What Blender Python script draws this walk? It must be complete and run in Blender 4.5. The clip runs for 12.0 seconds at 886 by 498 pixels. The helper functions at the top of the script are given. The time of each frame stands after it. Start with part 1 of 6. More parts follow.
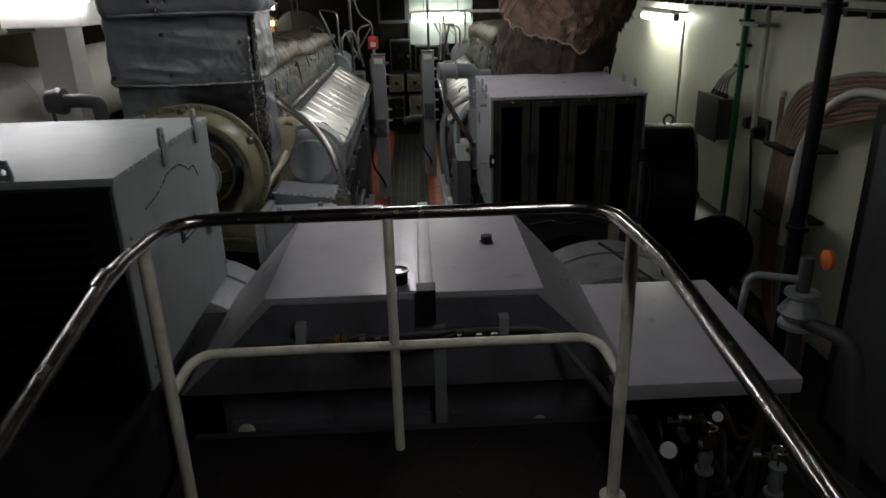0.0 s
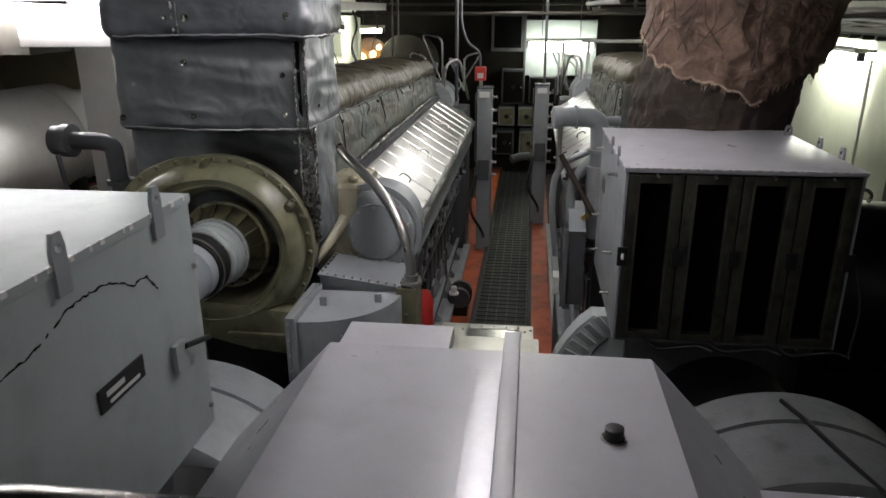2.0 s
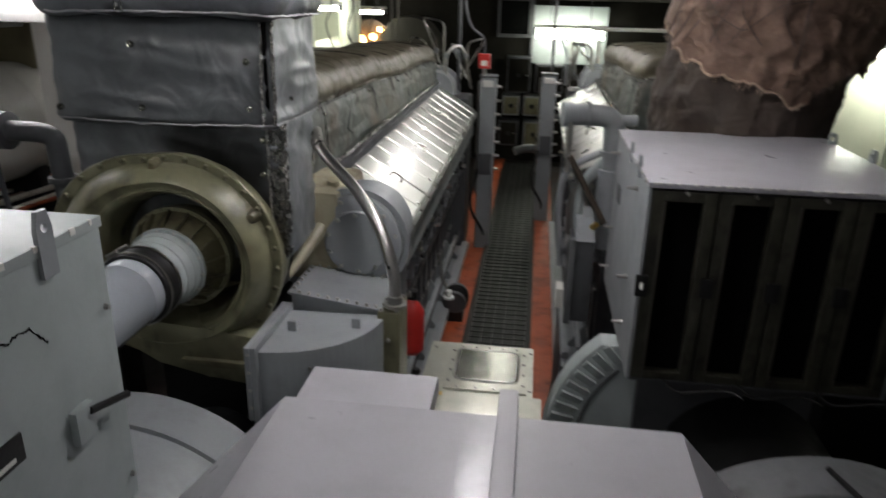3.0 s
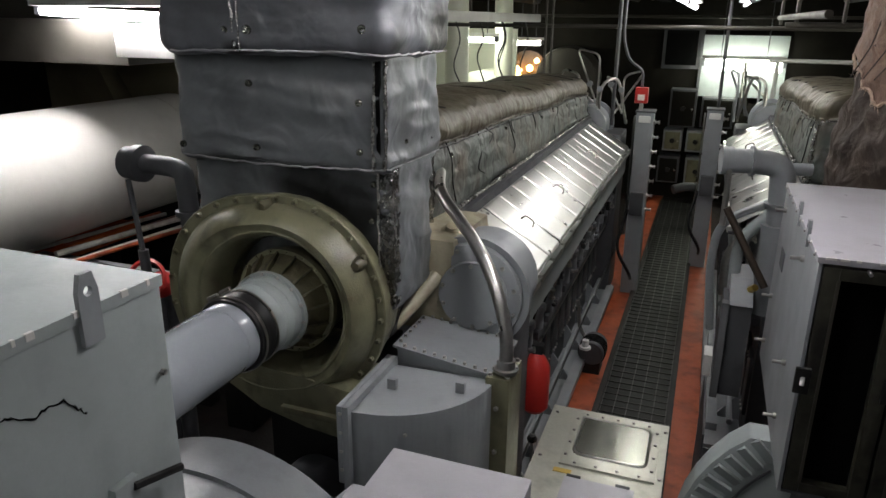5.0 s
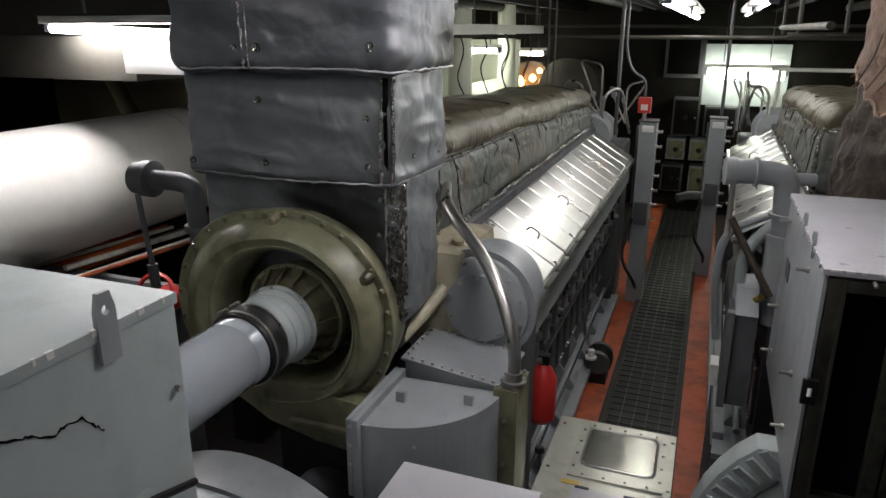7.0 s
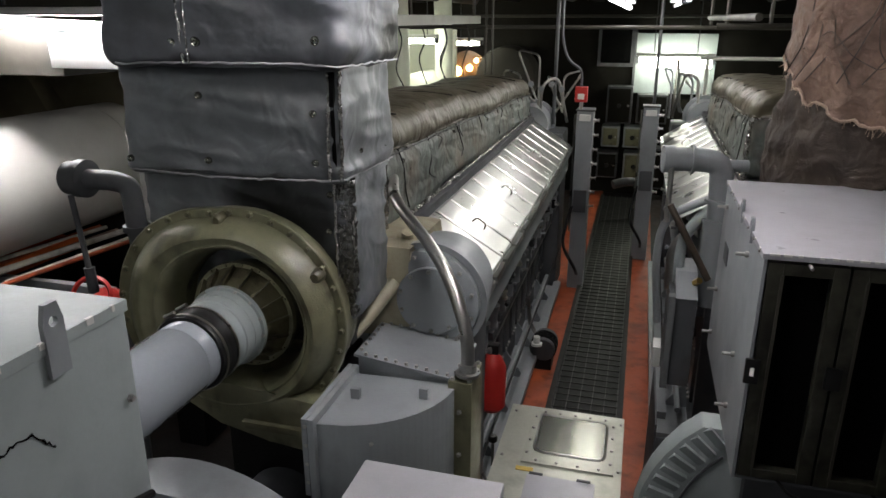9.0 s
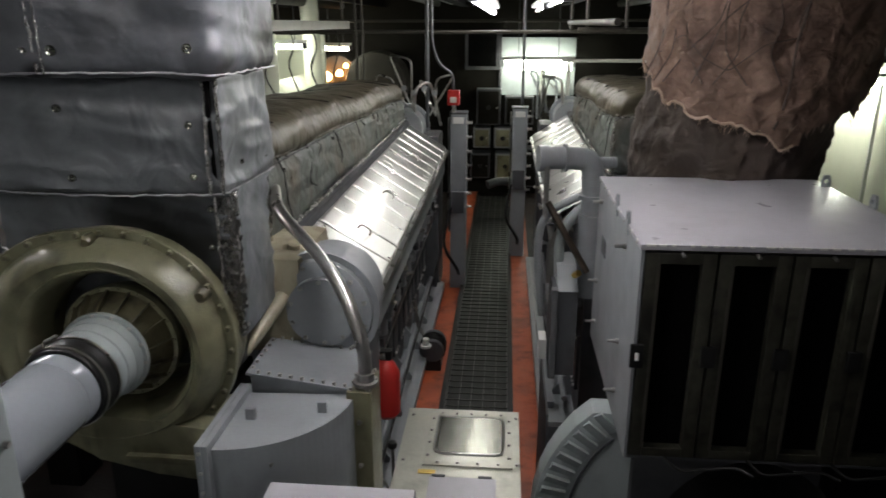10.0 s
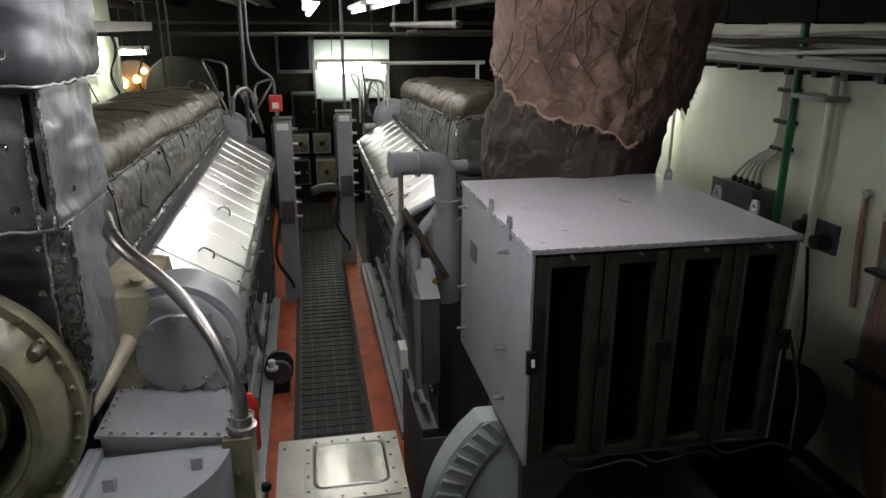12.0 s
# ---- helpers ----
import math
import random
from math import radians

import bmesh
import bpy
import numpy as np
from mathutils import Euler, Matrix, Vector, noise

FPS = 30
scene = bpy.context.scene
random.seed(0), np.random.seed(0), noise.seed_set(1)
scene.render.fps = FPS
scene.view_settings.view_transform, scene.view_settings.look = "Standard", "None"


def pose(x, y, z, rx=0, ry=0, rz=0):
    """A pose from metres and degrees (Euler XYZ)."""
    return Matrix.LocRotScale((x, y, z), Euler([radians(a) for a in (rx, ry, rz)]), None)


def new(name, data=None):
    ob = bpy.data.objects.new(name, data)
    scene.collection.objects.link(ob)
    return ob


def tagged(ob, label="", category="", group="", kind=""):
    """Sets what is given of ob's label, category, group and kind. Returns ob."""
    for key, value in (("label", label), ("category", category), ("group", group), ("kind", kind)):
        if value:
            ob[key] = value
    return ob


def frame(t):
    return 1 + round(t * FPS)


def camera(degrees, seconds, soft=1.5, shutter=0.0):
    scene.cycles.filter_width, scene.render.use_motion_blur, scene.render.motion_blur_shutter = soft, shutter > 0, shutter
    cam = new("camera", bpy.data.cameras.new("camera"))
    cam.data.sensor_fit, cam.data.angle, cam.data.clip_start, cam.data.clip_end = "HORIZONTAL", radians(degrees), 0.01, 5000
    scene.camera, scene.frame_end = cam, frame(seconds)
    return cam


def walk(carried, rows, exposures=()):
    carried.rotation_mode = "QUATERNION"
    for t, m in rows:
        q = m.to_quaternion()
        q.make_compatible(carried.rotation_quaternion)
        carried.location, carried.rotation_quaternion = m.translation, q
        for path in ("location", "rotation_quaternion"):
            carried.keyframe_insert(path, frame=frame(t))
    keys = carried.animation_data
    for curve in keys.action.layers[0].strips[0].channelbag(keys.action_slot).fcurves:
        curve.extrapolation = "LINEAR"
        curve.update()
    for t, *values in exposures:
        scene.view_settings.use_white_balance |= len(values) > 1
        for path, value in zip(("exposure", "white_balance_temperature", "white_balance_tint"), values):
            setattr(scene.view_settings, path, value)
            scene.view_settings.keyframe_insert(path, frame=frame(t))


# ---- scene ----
cam = camera(64.7, 12.0, shutter=0.4)
METRES, EYE, TILT, LEAN, TURN = 2.8, 1.7, 0.0, 0.0, -1.8
ROWS = [
    (0.0, 0.0, 0.0, 0.0, -0.56, -20.94, 1.45),
    (0.5, -0.0126, 0.116, -0.0165, -0.88, -22.62, -0.14),
    (1.0, -0.0233, 0.2424, -0.0154, -0.25, -22.54, 1.01),
    (1.5, 0.0059, 0.3835, -0.0154, 6.73, -17.62, 0.17),
    (2.0, -0.001, 0.492, -0.0128, 8.81, -18.88, 0.17),
    (2.5, -0.0217, 0.5956, -0.0102, 5.19, -21.51, -1.75),
    (3.0, -0.0121, 0.6705, -0.0177, 9.37, -20.12, -1.22),
    (3.5, 0.0231, 0.7508, -0.0162, 20.12, -18.26, -1.03),
    (5.5, 0.0094, 0.793, -0.0073, 22.39, -18.14, -0.53),
    (6.0, 0.0096, 0.7905, -0.0055, 22.34, -17.83, -0.4),
    (6.5, 0.0092, 0.7863, -0.0034, 22.68, -17.41, -0.16),
    (8.5, 0.0028, 0.7833, 0.004, 19.32, -17.89, 0.08),
    (9.0, -0.0071, 0.782, 0.004, 17.31, -18.23, -0.05),
    (9.5, -0.0208, 0.7785, 0.006, 14.07, -17.98, 0.17),
    (10.0, -0.0254, 0.7818, 0.0055, 6.78, -17.89, 0.1),
    (10.5, -0.0148, 0.8024, 0.0017, 3.76, -17.32, -1.21),
    (11.0, -0.0302, 0.8171, 0.005, -1.41, -16.57, -0.51),
    (11.5, -0.0797, 0.8329, 0.0077, -6.91, -16.9, 0.09),
    (12.0, -0.1123, 0.8453, 0.0047, -8.99, -17.71, -0.13),
]
walk(cam, [(t, pose(0, 0, EYE, TILT, LEAN, TURN) @ pose(METRES * x, METRES * y, METRES * z, 90 + pitch, roll, yaw)) for t, x, y, z, yaw, pitch, roll in ROWS],
     exposures=[(0.0, -0.6), (0.5, -0.25), (0.9, -0.05), (1.5, 0.1), (2.5, 0.05), (5.5, 0.0), (12.0, 0.0)])

# ---- world and large lights ----
world = bpy.data.worlds.new("world")
world.use_nodes = True
scene.world = world
world.node_tree.nodes["Background"].inputs[0].default_value = (0.02, 0.021, 0.022, 1)
world.node_tree.nodes["Background"].inputs[1].default_value = 0.04
TUBE = 27.0      # glow of the fluorescent tubes
FAR_TUBE = 72.0
END_TUBE = 26.0
NEAR_TUBE = 66.0
# strength of the added fill lamp above the intake box
SIDE_FILL = 26.0
BACK_TUBE = 25.0

# ---- materials ----


def material(name, colour, rough=0.5, metal=0.0, grain=30.0, vary=0.12, stain=None, stain_scale=2.5, stain_amount=0.35,
             bump=0.1, bump_scale=60.0, rough_vary=0.15, glow=0.0, streak=0.0, stretch=(1, 1, 1), fold=0.0, fold_scale=4.0, gloss=0.5, soot=()):
    m = bpy.data.materials.new(name)
    m.use_nodes = True
    nt = m.node_tree
    b = nt.nodes["Principled BSDF"]
    N, L = nt.nodes.new, nt.links.new
    co = N("ShaderNodeTexCoord")
    mp = N("ShaderNodeMapping")
    mp.inputs["Scale"].default_value = stretch
    L(co.outputs["Object"], mp.inputs[0])

    def noise_node(scale, detail=5.0):
        n = N("ShaderNodeTexNoise")
        n.inputs["Scale"].default_value, n.inputs["Detail"].default_value = scale, detail
        L(mp.outputs[0], n.inputs["Vector"])
        return n
    fine, coarse = noise_node(grain), noise_node(stain_scale, 7.0)
    dark = [c * (1 - vary) for c in colour[:3]] + [1]
    light = [min(1, c * (1 + vary)) for c in colour[:3]] + [1]
    mix = N("ShaderNodeMix")
    mix.data_type = "RGBA"
    mix.inputs[6].default_value, mix.inputs[7].default_value = dark, light
    L(fine.outputs[0], mix.inputs[0])
    ramp = N("ShaderNodeValToRGB")
    ramp.color_ramp.elements[0].position, ramp.color_ramp.elements[1].position = 0.5, 0.72
    ramp.color_ramp.elements[1].color = (stain_amount, stain_amount, stain_amount, 1)
    L(coarse.outputs[0], ramp.inputs[0])
    mix2 = N("ShaderNodeMix")
    mix2.data_type = "RGBA"
    mix2.inputs[7].default_value = [*(stain or [c * 0.45 for c in colour[:3]]), 1]
    L(ramp.outputs[0], mix2.inputs[0])
    L(mix.outputs[2], mix2.inputs[6])
    last_colour = mix2.outputs[2]
    if streak:
        mp2 = N("ShaderNodeMapping")
        mp2.inputs["Scale"].default_value = (9, 9, 1.6)
        L(co.outputs["Object"], mp2.inputs[0])
        ns = N("ShaderNodeTexNoise")
        ns.inputs["Scale"].default_value, ns.inputs["Detail"].default_value = 1.0, 6.0
        L(mp2.outputs[0], ns.inputs["Vector"])
        spots = noise_node(9.0, 8.0)
        both = N("ShaderNodeMath")
        both.operation = "MULTIPLY"
        L(ns.outputs[0], both.inputs[0])
        L(spots.outputs[0], both.inputs[1])
        rs = N("ShaderNodeValToRGB")
        rs.color_ramp.elements[0].position, rs.color_ramp.elements[1].position = 0.25, 0.42
        rs.color_ramp.elements[1].color = (streak, streak, streak, 1)
        L(both.outputs[0], rs.inputs[0])
        mix3 = N("ShaderNodeMix")
        mix3.data_type = "RGBA"
        mix3.inputs[7].default_value = [c * 0.3 for c in (stain or colour)[:3]] + [1]
        L(rs.outputs[0], mix3.inputs[0])
        L(mix2.outputs[2], mix3.inputs[6])
        last_colour = mix3.outputs[2]
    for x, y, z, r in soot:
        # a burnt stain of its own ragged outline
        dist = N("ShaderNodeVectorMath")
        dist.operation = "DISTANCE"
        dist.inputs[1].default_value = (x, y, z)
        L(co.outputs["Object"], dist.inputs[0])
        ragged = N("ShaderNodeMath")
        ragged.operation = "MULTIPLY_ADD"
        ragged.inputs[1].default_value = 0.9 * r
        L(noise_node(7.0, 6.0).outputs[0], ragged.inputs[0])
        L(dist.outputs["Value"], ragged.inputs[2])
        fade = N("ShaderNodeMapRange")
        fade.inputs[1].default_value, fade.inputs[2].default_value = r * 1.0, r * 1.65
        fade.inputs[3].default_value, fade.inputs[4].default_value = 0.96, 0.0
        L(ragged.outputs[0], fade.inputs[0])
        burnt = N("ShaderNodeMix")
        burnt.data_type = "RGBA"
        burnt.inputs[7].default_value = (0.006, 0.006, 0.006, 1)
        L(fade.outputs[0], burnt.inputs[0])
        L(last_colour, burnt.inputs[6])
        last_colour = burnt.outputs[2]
    L(last_colour, b.inputs["Base Color"])
    mr = N("ShaderNodeMapRange")
    mr.inputs[3].default_value, mr.inputs[4].default_value = max(0.03, rough - rough_vary), min(1, rough + rough_vary)
    L(noise_node(stain_scale * 3).outputs[0], mr.inputs[0])
    L(mr.outputs[0], b.inputs["Roughness"])
    b.inputs["Metallic"].default_value = metal
    b.inputs["Specular IOR Level"].default_value = gloss
    bm1 = N("ShaderNodeBump")
    bm1.inputs["Strength"].default_value, bm1.inputs["Distance"].default_value = bump, 0.01
    L(noise_node(bump_scale).outputs[0], bm1.inputs["Height"])
    last = bm1
    if fold:
        n = N("ShaderNodeTexNoise")
        n.inputs["Scale"].default_value, n.inputs["Detail"].default_value, n.inputs["Distortion"].default_value = fold_scale, 2.5, 0.5
        L(mp.outputs[0], n.inputs["Vector"])
        bm2 = N("ShaderNodeBump")
        bm2.inputs["Strength"].default_value, bm2.inputs["Distance"].default_value = fold, 0.05
        L(n.outputs[0], bm2.inputs["Height"])
        L(bm1.outputs[0], bm2.inputs["Normal"])
        last = bm2
    L(last.outputs[0], b.inputs["Normal"])
    if glow:
        b.inputs["Emission Color"].default_value = (*colour[:3], 1)
        b.inputs["Emission Strength"].default_value = glow
    return m


GREY = material("grey_machine_paint", (0.285, 0.303, 0.318), 0.38, grain=90, vary=0.05, stain=(0.2, 0.2, 0.2), stain_amount=0.3, bump=0.05, streak=0.18)
GREY_D = material("dark_grey_paint", (0.075, 0.078, 0.085), 0.5, grain=60, vary=0.1, stain=(0.05, 0.05, 0.05), stain_amount=0.5, bump=0.08, streak=0.3)
HOOD = material("hood_grey_paint", (0.46, 0.455, 0.49), 0.33, grain=120, vary=0.05, stain=(0.3, 0.3, 0.31), stain_amount=0.3, bump=0.04, streak=0.08)
PANEL = material("grey_green_paint", (0.36, 0.40, 0.40), 0.45, grain=80, vary=0.05, stain=(0.24, 0.26, 0.25), stain_amount=0.35, bump=0.05, streak=0.15)
FILTER_F = material("grimy_filter_frame_metal", (0.038, 0.037, 0.027), 0.42, gloss=0.4, grain=22, vary=0.6, stain=(0.008, 0.007, 0.005), stain_scale=14, stain_amount=0.95, bump=0.25, streak=0.7)
RUST = material("rusty_brown_steel", (0.05, 0.036, 0.024), 0.55, grain=40, vary=0.3, stain=(0.02, 0.015, 0.01), stain_scale=8, stain_amount=0.7, bump=0.2)
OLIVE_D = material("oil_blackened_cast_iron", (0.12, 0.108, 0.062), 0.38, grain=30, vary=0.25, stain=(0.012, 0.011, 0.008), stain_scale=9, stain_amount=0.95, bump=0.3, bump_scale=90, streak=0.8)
OLIVE = material("olive_cast_iron_paint", (0.185, 0.181, 0.112), 0.37, grain=40, vary=0.16, stain=(0.075, 0.058, 0.032), stain_scale=5, stain_amount=0.8, bump=0.18, bump_scale=110, streak=0.65)
BEIGE = material("oily_beige_paint", (0.34, 0.31, 0.22), 0.42, grain=30, vary=0.12, stain=(0.2, 0.13, 0.07), stain_scale=6, stain_amount=0.6, bump=0.2, streak=0.55)
COVER = material("brushed_aluminium", (0.60, 0.605, 0.575), 0.29, metal=1.0, grain=60, vary=0.06, stain=(0.55, 0.55, 0.52), stain_amount=0.3, bump=0.004, bump_scale=30, rough_vary=0.05, streak=0.07)
STEEL = material("worn_steel", (0.45, 0.44, 0.42), 0.32, metal=1.0, grain=60, vary=0.15, stain=(0.2, 0.17, 0.14), stain_amount=0.5, bump=0.1)
STEEL_L = material("matt_steel_plate", (0.55, 0.55, 0.48), 0.38, metal=0.7, grain=60, vary=0.1, stain=(0.3, 0.3, 0.24), stain_amount=0.5, bump=0.08, streak=0.3)
RAILING = material("polished_rail_steel", (0.42, 0.40, 0.38), 0.22, metal=1.0, grain=40, vary=0.2, stain=(0.15, 0.13, 0.12), stain_scale=8, stain_amount=0.6, bump=0.1)
CREAM = material("cream_rail_paint", (0.80, 0.78, 0.70), 0.4, grain=50, vary=0.06, stain=(0.25, 0.2, 0.14), stain_scale=12, stain_amount=0.4, bump=0.1, streak=0.25)
JACKET = material("grey_coated_lagging", (0.14, 0.15, 0.16), 0.37, grain=70, vary=0.1, stain=(0.05, 0.05, 0.05), stain_scale=2.2, stain_amount=0.6, bump=0.1, bump_scale=240, fold=0.6, fold_scale=5.0, streak=0.3)
SOOTY = dict(grain=70, vary=0.1, stain=(0.05, 0.05, 0.05), stain_scale=2.2, stain_amount=0.6, bump=0.1, bump_scale=240, fold=0.6, fold_scale=5.0, streak=0.3)
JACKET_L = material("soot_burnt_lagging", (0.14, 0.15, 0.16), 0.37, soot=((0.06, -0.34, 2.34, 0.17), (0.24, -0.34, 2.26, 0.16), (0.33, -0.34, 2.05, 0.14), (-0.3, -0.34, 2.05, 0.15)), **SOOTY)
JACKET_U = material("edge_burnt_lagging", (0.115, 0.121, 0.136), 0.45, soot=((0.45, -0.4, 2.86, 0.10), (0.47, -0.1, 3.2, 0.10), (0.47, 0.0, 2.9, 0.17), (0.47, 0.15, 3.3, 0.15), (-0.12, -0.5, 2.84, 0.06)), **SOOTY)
JACKET_O = material("stained_grey_lagging", (0.105, 0.118, 0.108), 0.5, grain=60, vary=0.12, stain=(0.12, 0.08, 0.05), stain_scale=3, stain_amount=0.75, bump=0.15, bump_scale=200, fold=0.8, fold_scale=7, streak=0.6)
JACKET_T = material("oily_brown_lagging", (0.082, 0.070, 0.045), 0.46, grain=60, vary=0.15, stain=(0.08, 0.05, 0.03), stain_scale=5, stain_amount=0.6, bump=0.2, bump_scale=160, fold=0.9, fold_scale=6, streak=0.5)
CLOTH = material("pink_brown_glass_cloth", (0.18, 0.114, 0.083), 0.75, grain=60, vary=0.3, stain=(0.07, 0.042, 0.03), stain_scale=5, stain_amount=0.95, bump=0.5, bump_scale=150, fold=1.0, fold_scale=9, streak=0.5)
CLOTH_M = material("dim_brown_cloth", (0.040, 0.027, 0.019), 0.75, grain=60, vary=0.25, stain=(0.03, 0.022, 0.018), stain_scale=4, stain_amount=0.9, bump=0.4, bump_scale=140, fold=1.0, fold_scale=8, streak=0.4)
# dark cloth for wires and frays, and for the painted gap shade
CLOTH_D = material("dark_brown_cloth", (0.07, 0.05, 0.04), 0.8, grain=40, vary=0.2, stain=(0.03, 0.02, 0.02), stain_scale=4, stain_amount=0.8, bump=0.4, bump_scale=120, fold=1.0, fold_scale=5)
FRAY = material("frayed_glass_wool", (0.34, 0.25, 0.19), 0.9, grain=80, vary=0.3, bump=0.6, bump_scale=90)
FOIL = material("crinkled_foil_tape", (0.52, 0.51, 0.49), 0.25, metal=1.0, grain=20, vary=0.2, stain=(0.12, 0.11, 0.10), stain_scale=12, stain_amount=0.5, bump=0.9, bump_scale=38)
GLOSS = material("glossy_grey_pipe_paint", (0.33, 0.355, 0.39), 0.15, grain=60, vary=0.04, stain_amount=0.25, bump=0.03, rough_vary=0.08)
JOINT = material("dull_joint_metal", (0.45, 0.45, 0.47), 0.42, metal=0.7, grain=40, vary=0.1, stain_amount=0.3)
# for rubber and black parts, also for bodies blackened in place of shade
BLACK = material("black_rubber_and_shade", (0.012, 0.012, 0.012), 0.45, gloss=0.3, grain=40, vary=0.2, bump=0.1)
DARK = material("dark_filter_mat", (0.003, 0.003, 0.003), 0.95, gloss=0.05, grain=90, vary=0.3, bump=0.3)
RED = material("red_oxide_deck_paint", (0.42, 0.085, 0.028), 0.5, grain=40, vary=0.12, stain=(0.12, 0.035, 0.02), stain_scale=3, stain_amount=0.7, bump=0.1, streak=0.5)
REDS = material("bright_red_paint", (0.5, 0.03, 0.025), 0.35, grain=30, vary=0.1, stain_amount=0.3)
ORANGE = material("orange_plastic", (0.75, 0.16, 0.03), 0.45, grain=30, vary=0.1, stain_amount=0.3)
GRATE_B = material("worn_grating_bars", (0.085, 0.085, 0.08), 0.35, metal=0.7, grain=25, vary=0.4, stain=(0.03, 0.03, 0.03), stain_scale=6, stain_amount=0.8, bump=0.1)
GRATE = material("oily_walkway_steel", (0.022, 0.022, 0.02), 0.48, metal=0.6, grain=30, vary=0.3, stain=(0.02, 0.02, 0.02), stain_amount=0.6, bump=0.15, streak=0.5)
DECK = material("dark_deck_plate", (0.022, 0.019, 0.018), 0.6, gloss=0.2, grain=30, vary=0.25, stain=(0.05, 0.02, 0.015), stain_amount=0.5, bump=0.3)
# near-black: the shade at the room's sides and end is in this colour
BULK = material("grimy_shaded_bulkhead", (0.010, 0.009, 0.007), 0.8, gloss=0.12, grain=15, vary=0.2, stain=(0.02, 0.018, 0.015), stain_scale=1.5, stain_amount=0.7, bump=0.08)
WALL = material("greenish_white_wall_paint", (0.66, 0.68, 0.56), 0.5, grain=25, vary=0.03, stain=(0.4, 0.4, 0.3), stain_scale=0.8, stain_amount=0.35, bump=0.04, streak=0.06)
# the darkness overhead is put into this paint
CEIL = material("shaded_ceiling_paint", (0.012, 0.011, 0.010), 0.8, gloss=0.1, grain=20, vary=0.2, stain_amount=0.5)
BEAM = material("dusty_beam_paint", (0.05, 0.046, 0.038), 0.6, gloss=0.3, grain=20, vary=0.2, stain=(0.03, 0.03, 0.025), stain_amount=0.7)
TRAY = material("galvanised_tray", (0.26, 0.255, 0.23), 0.5, metal=0.3, grain=30, vary=0.12, stain_amount=0.5)
TANK = material("white_tank_paint", (0.62, 0.61, 0.57), 0.42, grain=20, vary=0.04, stain=(0.42, 0.4, 0.34), stain_scale=1.2, stain_amount=0.4, bump=0.03, streak=0.08)
CABLE = material("pale_cable_sheath", (0.36, 0.35, 0.31), 0.55, grain=60, vary=0.1, stain_amount=0.4)
GREEN = material("green_pipe_paint", (0.02, 0.16, 0.07), 0.4, grain=40, vary=0.1, stain_amount=0.3)
HOSE = material("pink_brown_ribbed_hose", (0.26, 0.17, 0.135), 0.6, grain=30, vary=0.15, stain_amount=0.6)
# darker grey holding dirt and the filter box's shadow on the right drum
MIDGREY = material("dusty_shaded_grey_paint", (0.13, 0.135, 0.14), 0.5, grain=50, vary=0.12, stain=(0.05, 0.05, 0.045), stain_scale=3, stain_amount=0.7, bump=0.1, streak=0.4)
NAVY = material("blue_black_machine_paint", (0.15, 0.153, 0.178), 0.42, grain=60, vary=0.12, stain=(0.02, 0.02, 0.02), stain_amount=0.5, bump=0.1, streak=0.4)
HOPPER = material("olive_brown_duct_paint", (0.28, 0.25, 0.16), 0.45, grain=25, vary=0.1, stain=(0.06, 0.05, 0.03), stain_amount=0.5)
BRASS = material("brass", (0.6, 0.42, 0.12), 0.3, metal=1.0, grain=30)
WHITE = material("white_enamel", (0.75, 0.75, 0.72), 0.35, grain=30, vary=0.04, stain_amount=0.2)
SIGN_W = material("white_sign", (0.7, 0.7, 0.66), 0.5, grain=30, vary=0.05, stain_amount=0.2)
GLOW_W = material("tube_glow", (1.0, 0.975, 0.96), 0.4, glow=TUBE, bump=0.0)
GLOW_N = material("near_tube_glow", (1.0, 0.965, 0.975), 0.4, glow=NEAR_TUBE, bump=0.0)
GLOW_S = material("side_fill_glow", (1.0, 0.975, 0.97), 0.4, glow=SIDE_FILL, bump=0.0)
GLOW_P = material("platform_tube_glow", (1.0, 0.975, 0.96), 0.4, glow=BACK_TUBE, bump=0.0)
GLOW_F = material("far_tube_glow", (0.97, 1.0, 0.85), 0.4, glow=FAR_TUBE, bump=0.0)
GLOW_E = material("end_tube_glow", (0.97, 1.0, 0.85), 0.4, glow=END_TUBE, bump=0.0)
GLOW_O = material("orange_lamp_glow", (1.0, 0.5, 0.15), 0.4, glow=26.0, bump=0.0)
INSPECT = material("inspection_window_metal", (0.24, 0.245, 0.21), 0.2, metal=0.9, grain=20, vary=0.15, stain_amount=0.4, stretch=(1, 0.1, 1), bump=0.015)

# ---- building helpers ----
ORIGIN = {}


def thing(name, at, label, category, group="", kind=""):
    ob = new(name)
    ob.location = at
    ORIGIN[ob] = Vector(at)
    return tagged(ob, label, category, group, kind)


def part(name, bm, mat, parent=None, label="", smooth=True):
    me = bpy.data.meshes.new(name)
    base = ORIGIN[parent] if parent else Vector((0, 0, 0))
    bmesh.ops.translate(bm, vec=-base, verts=bm.verts)
    bm.normal_update()
    bm.to_mesh(me)
    bm.free()
    me.materials.append(mat)
    if smooth:
        me.polygons.foreach_set("use_smooth", [True] * len(me.polygons))
        me.set_sharp_from_angle(angle=radians(38))
    ob = new(name, me)
    if parent:
        ob.parent = parent
        ORIGIN[ob] = base
    if label:
        ob["label"] = label
    return ob


def whole(name, bm, mat, label, category, group="", kind="", smooth=True):
    """A thing of a single mesh."""
    return tagged(part(name, bm, mat, None, "", smooth), label, category, group, kind)


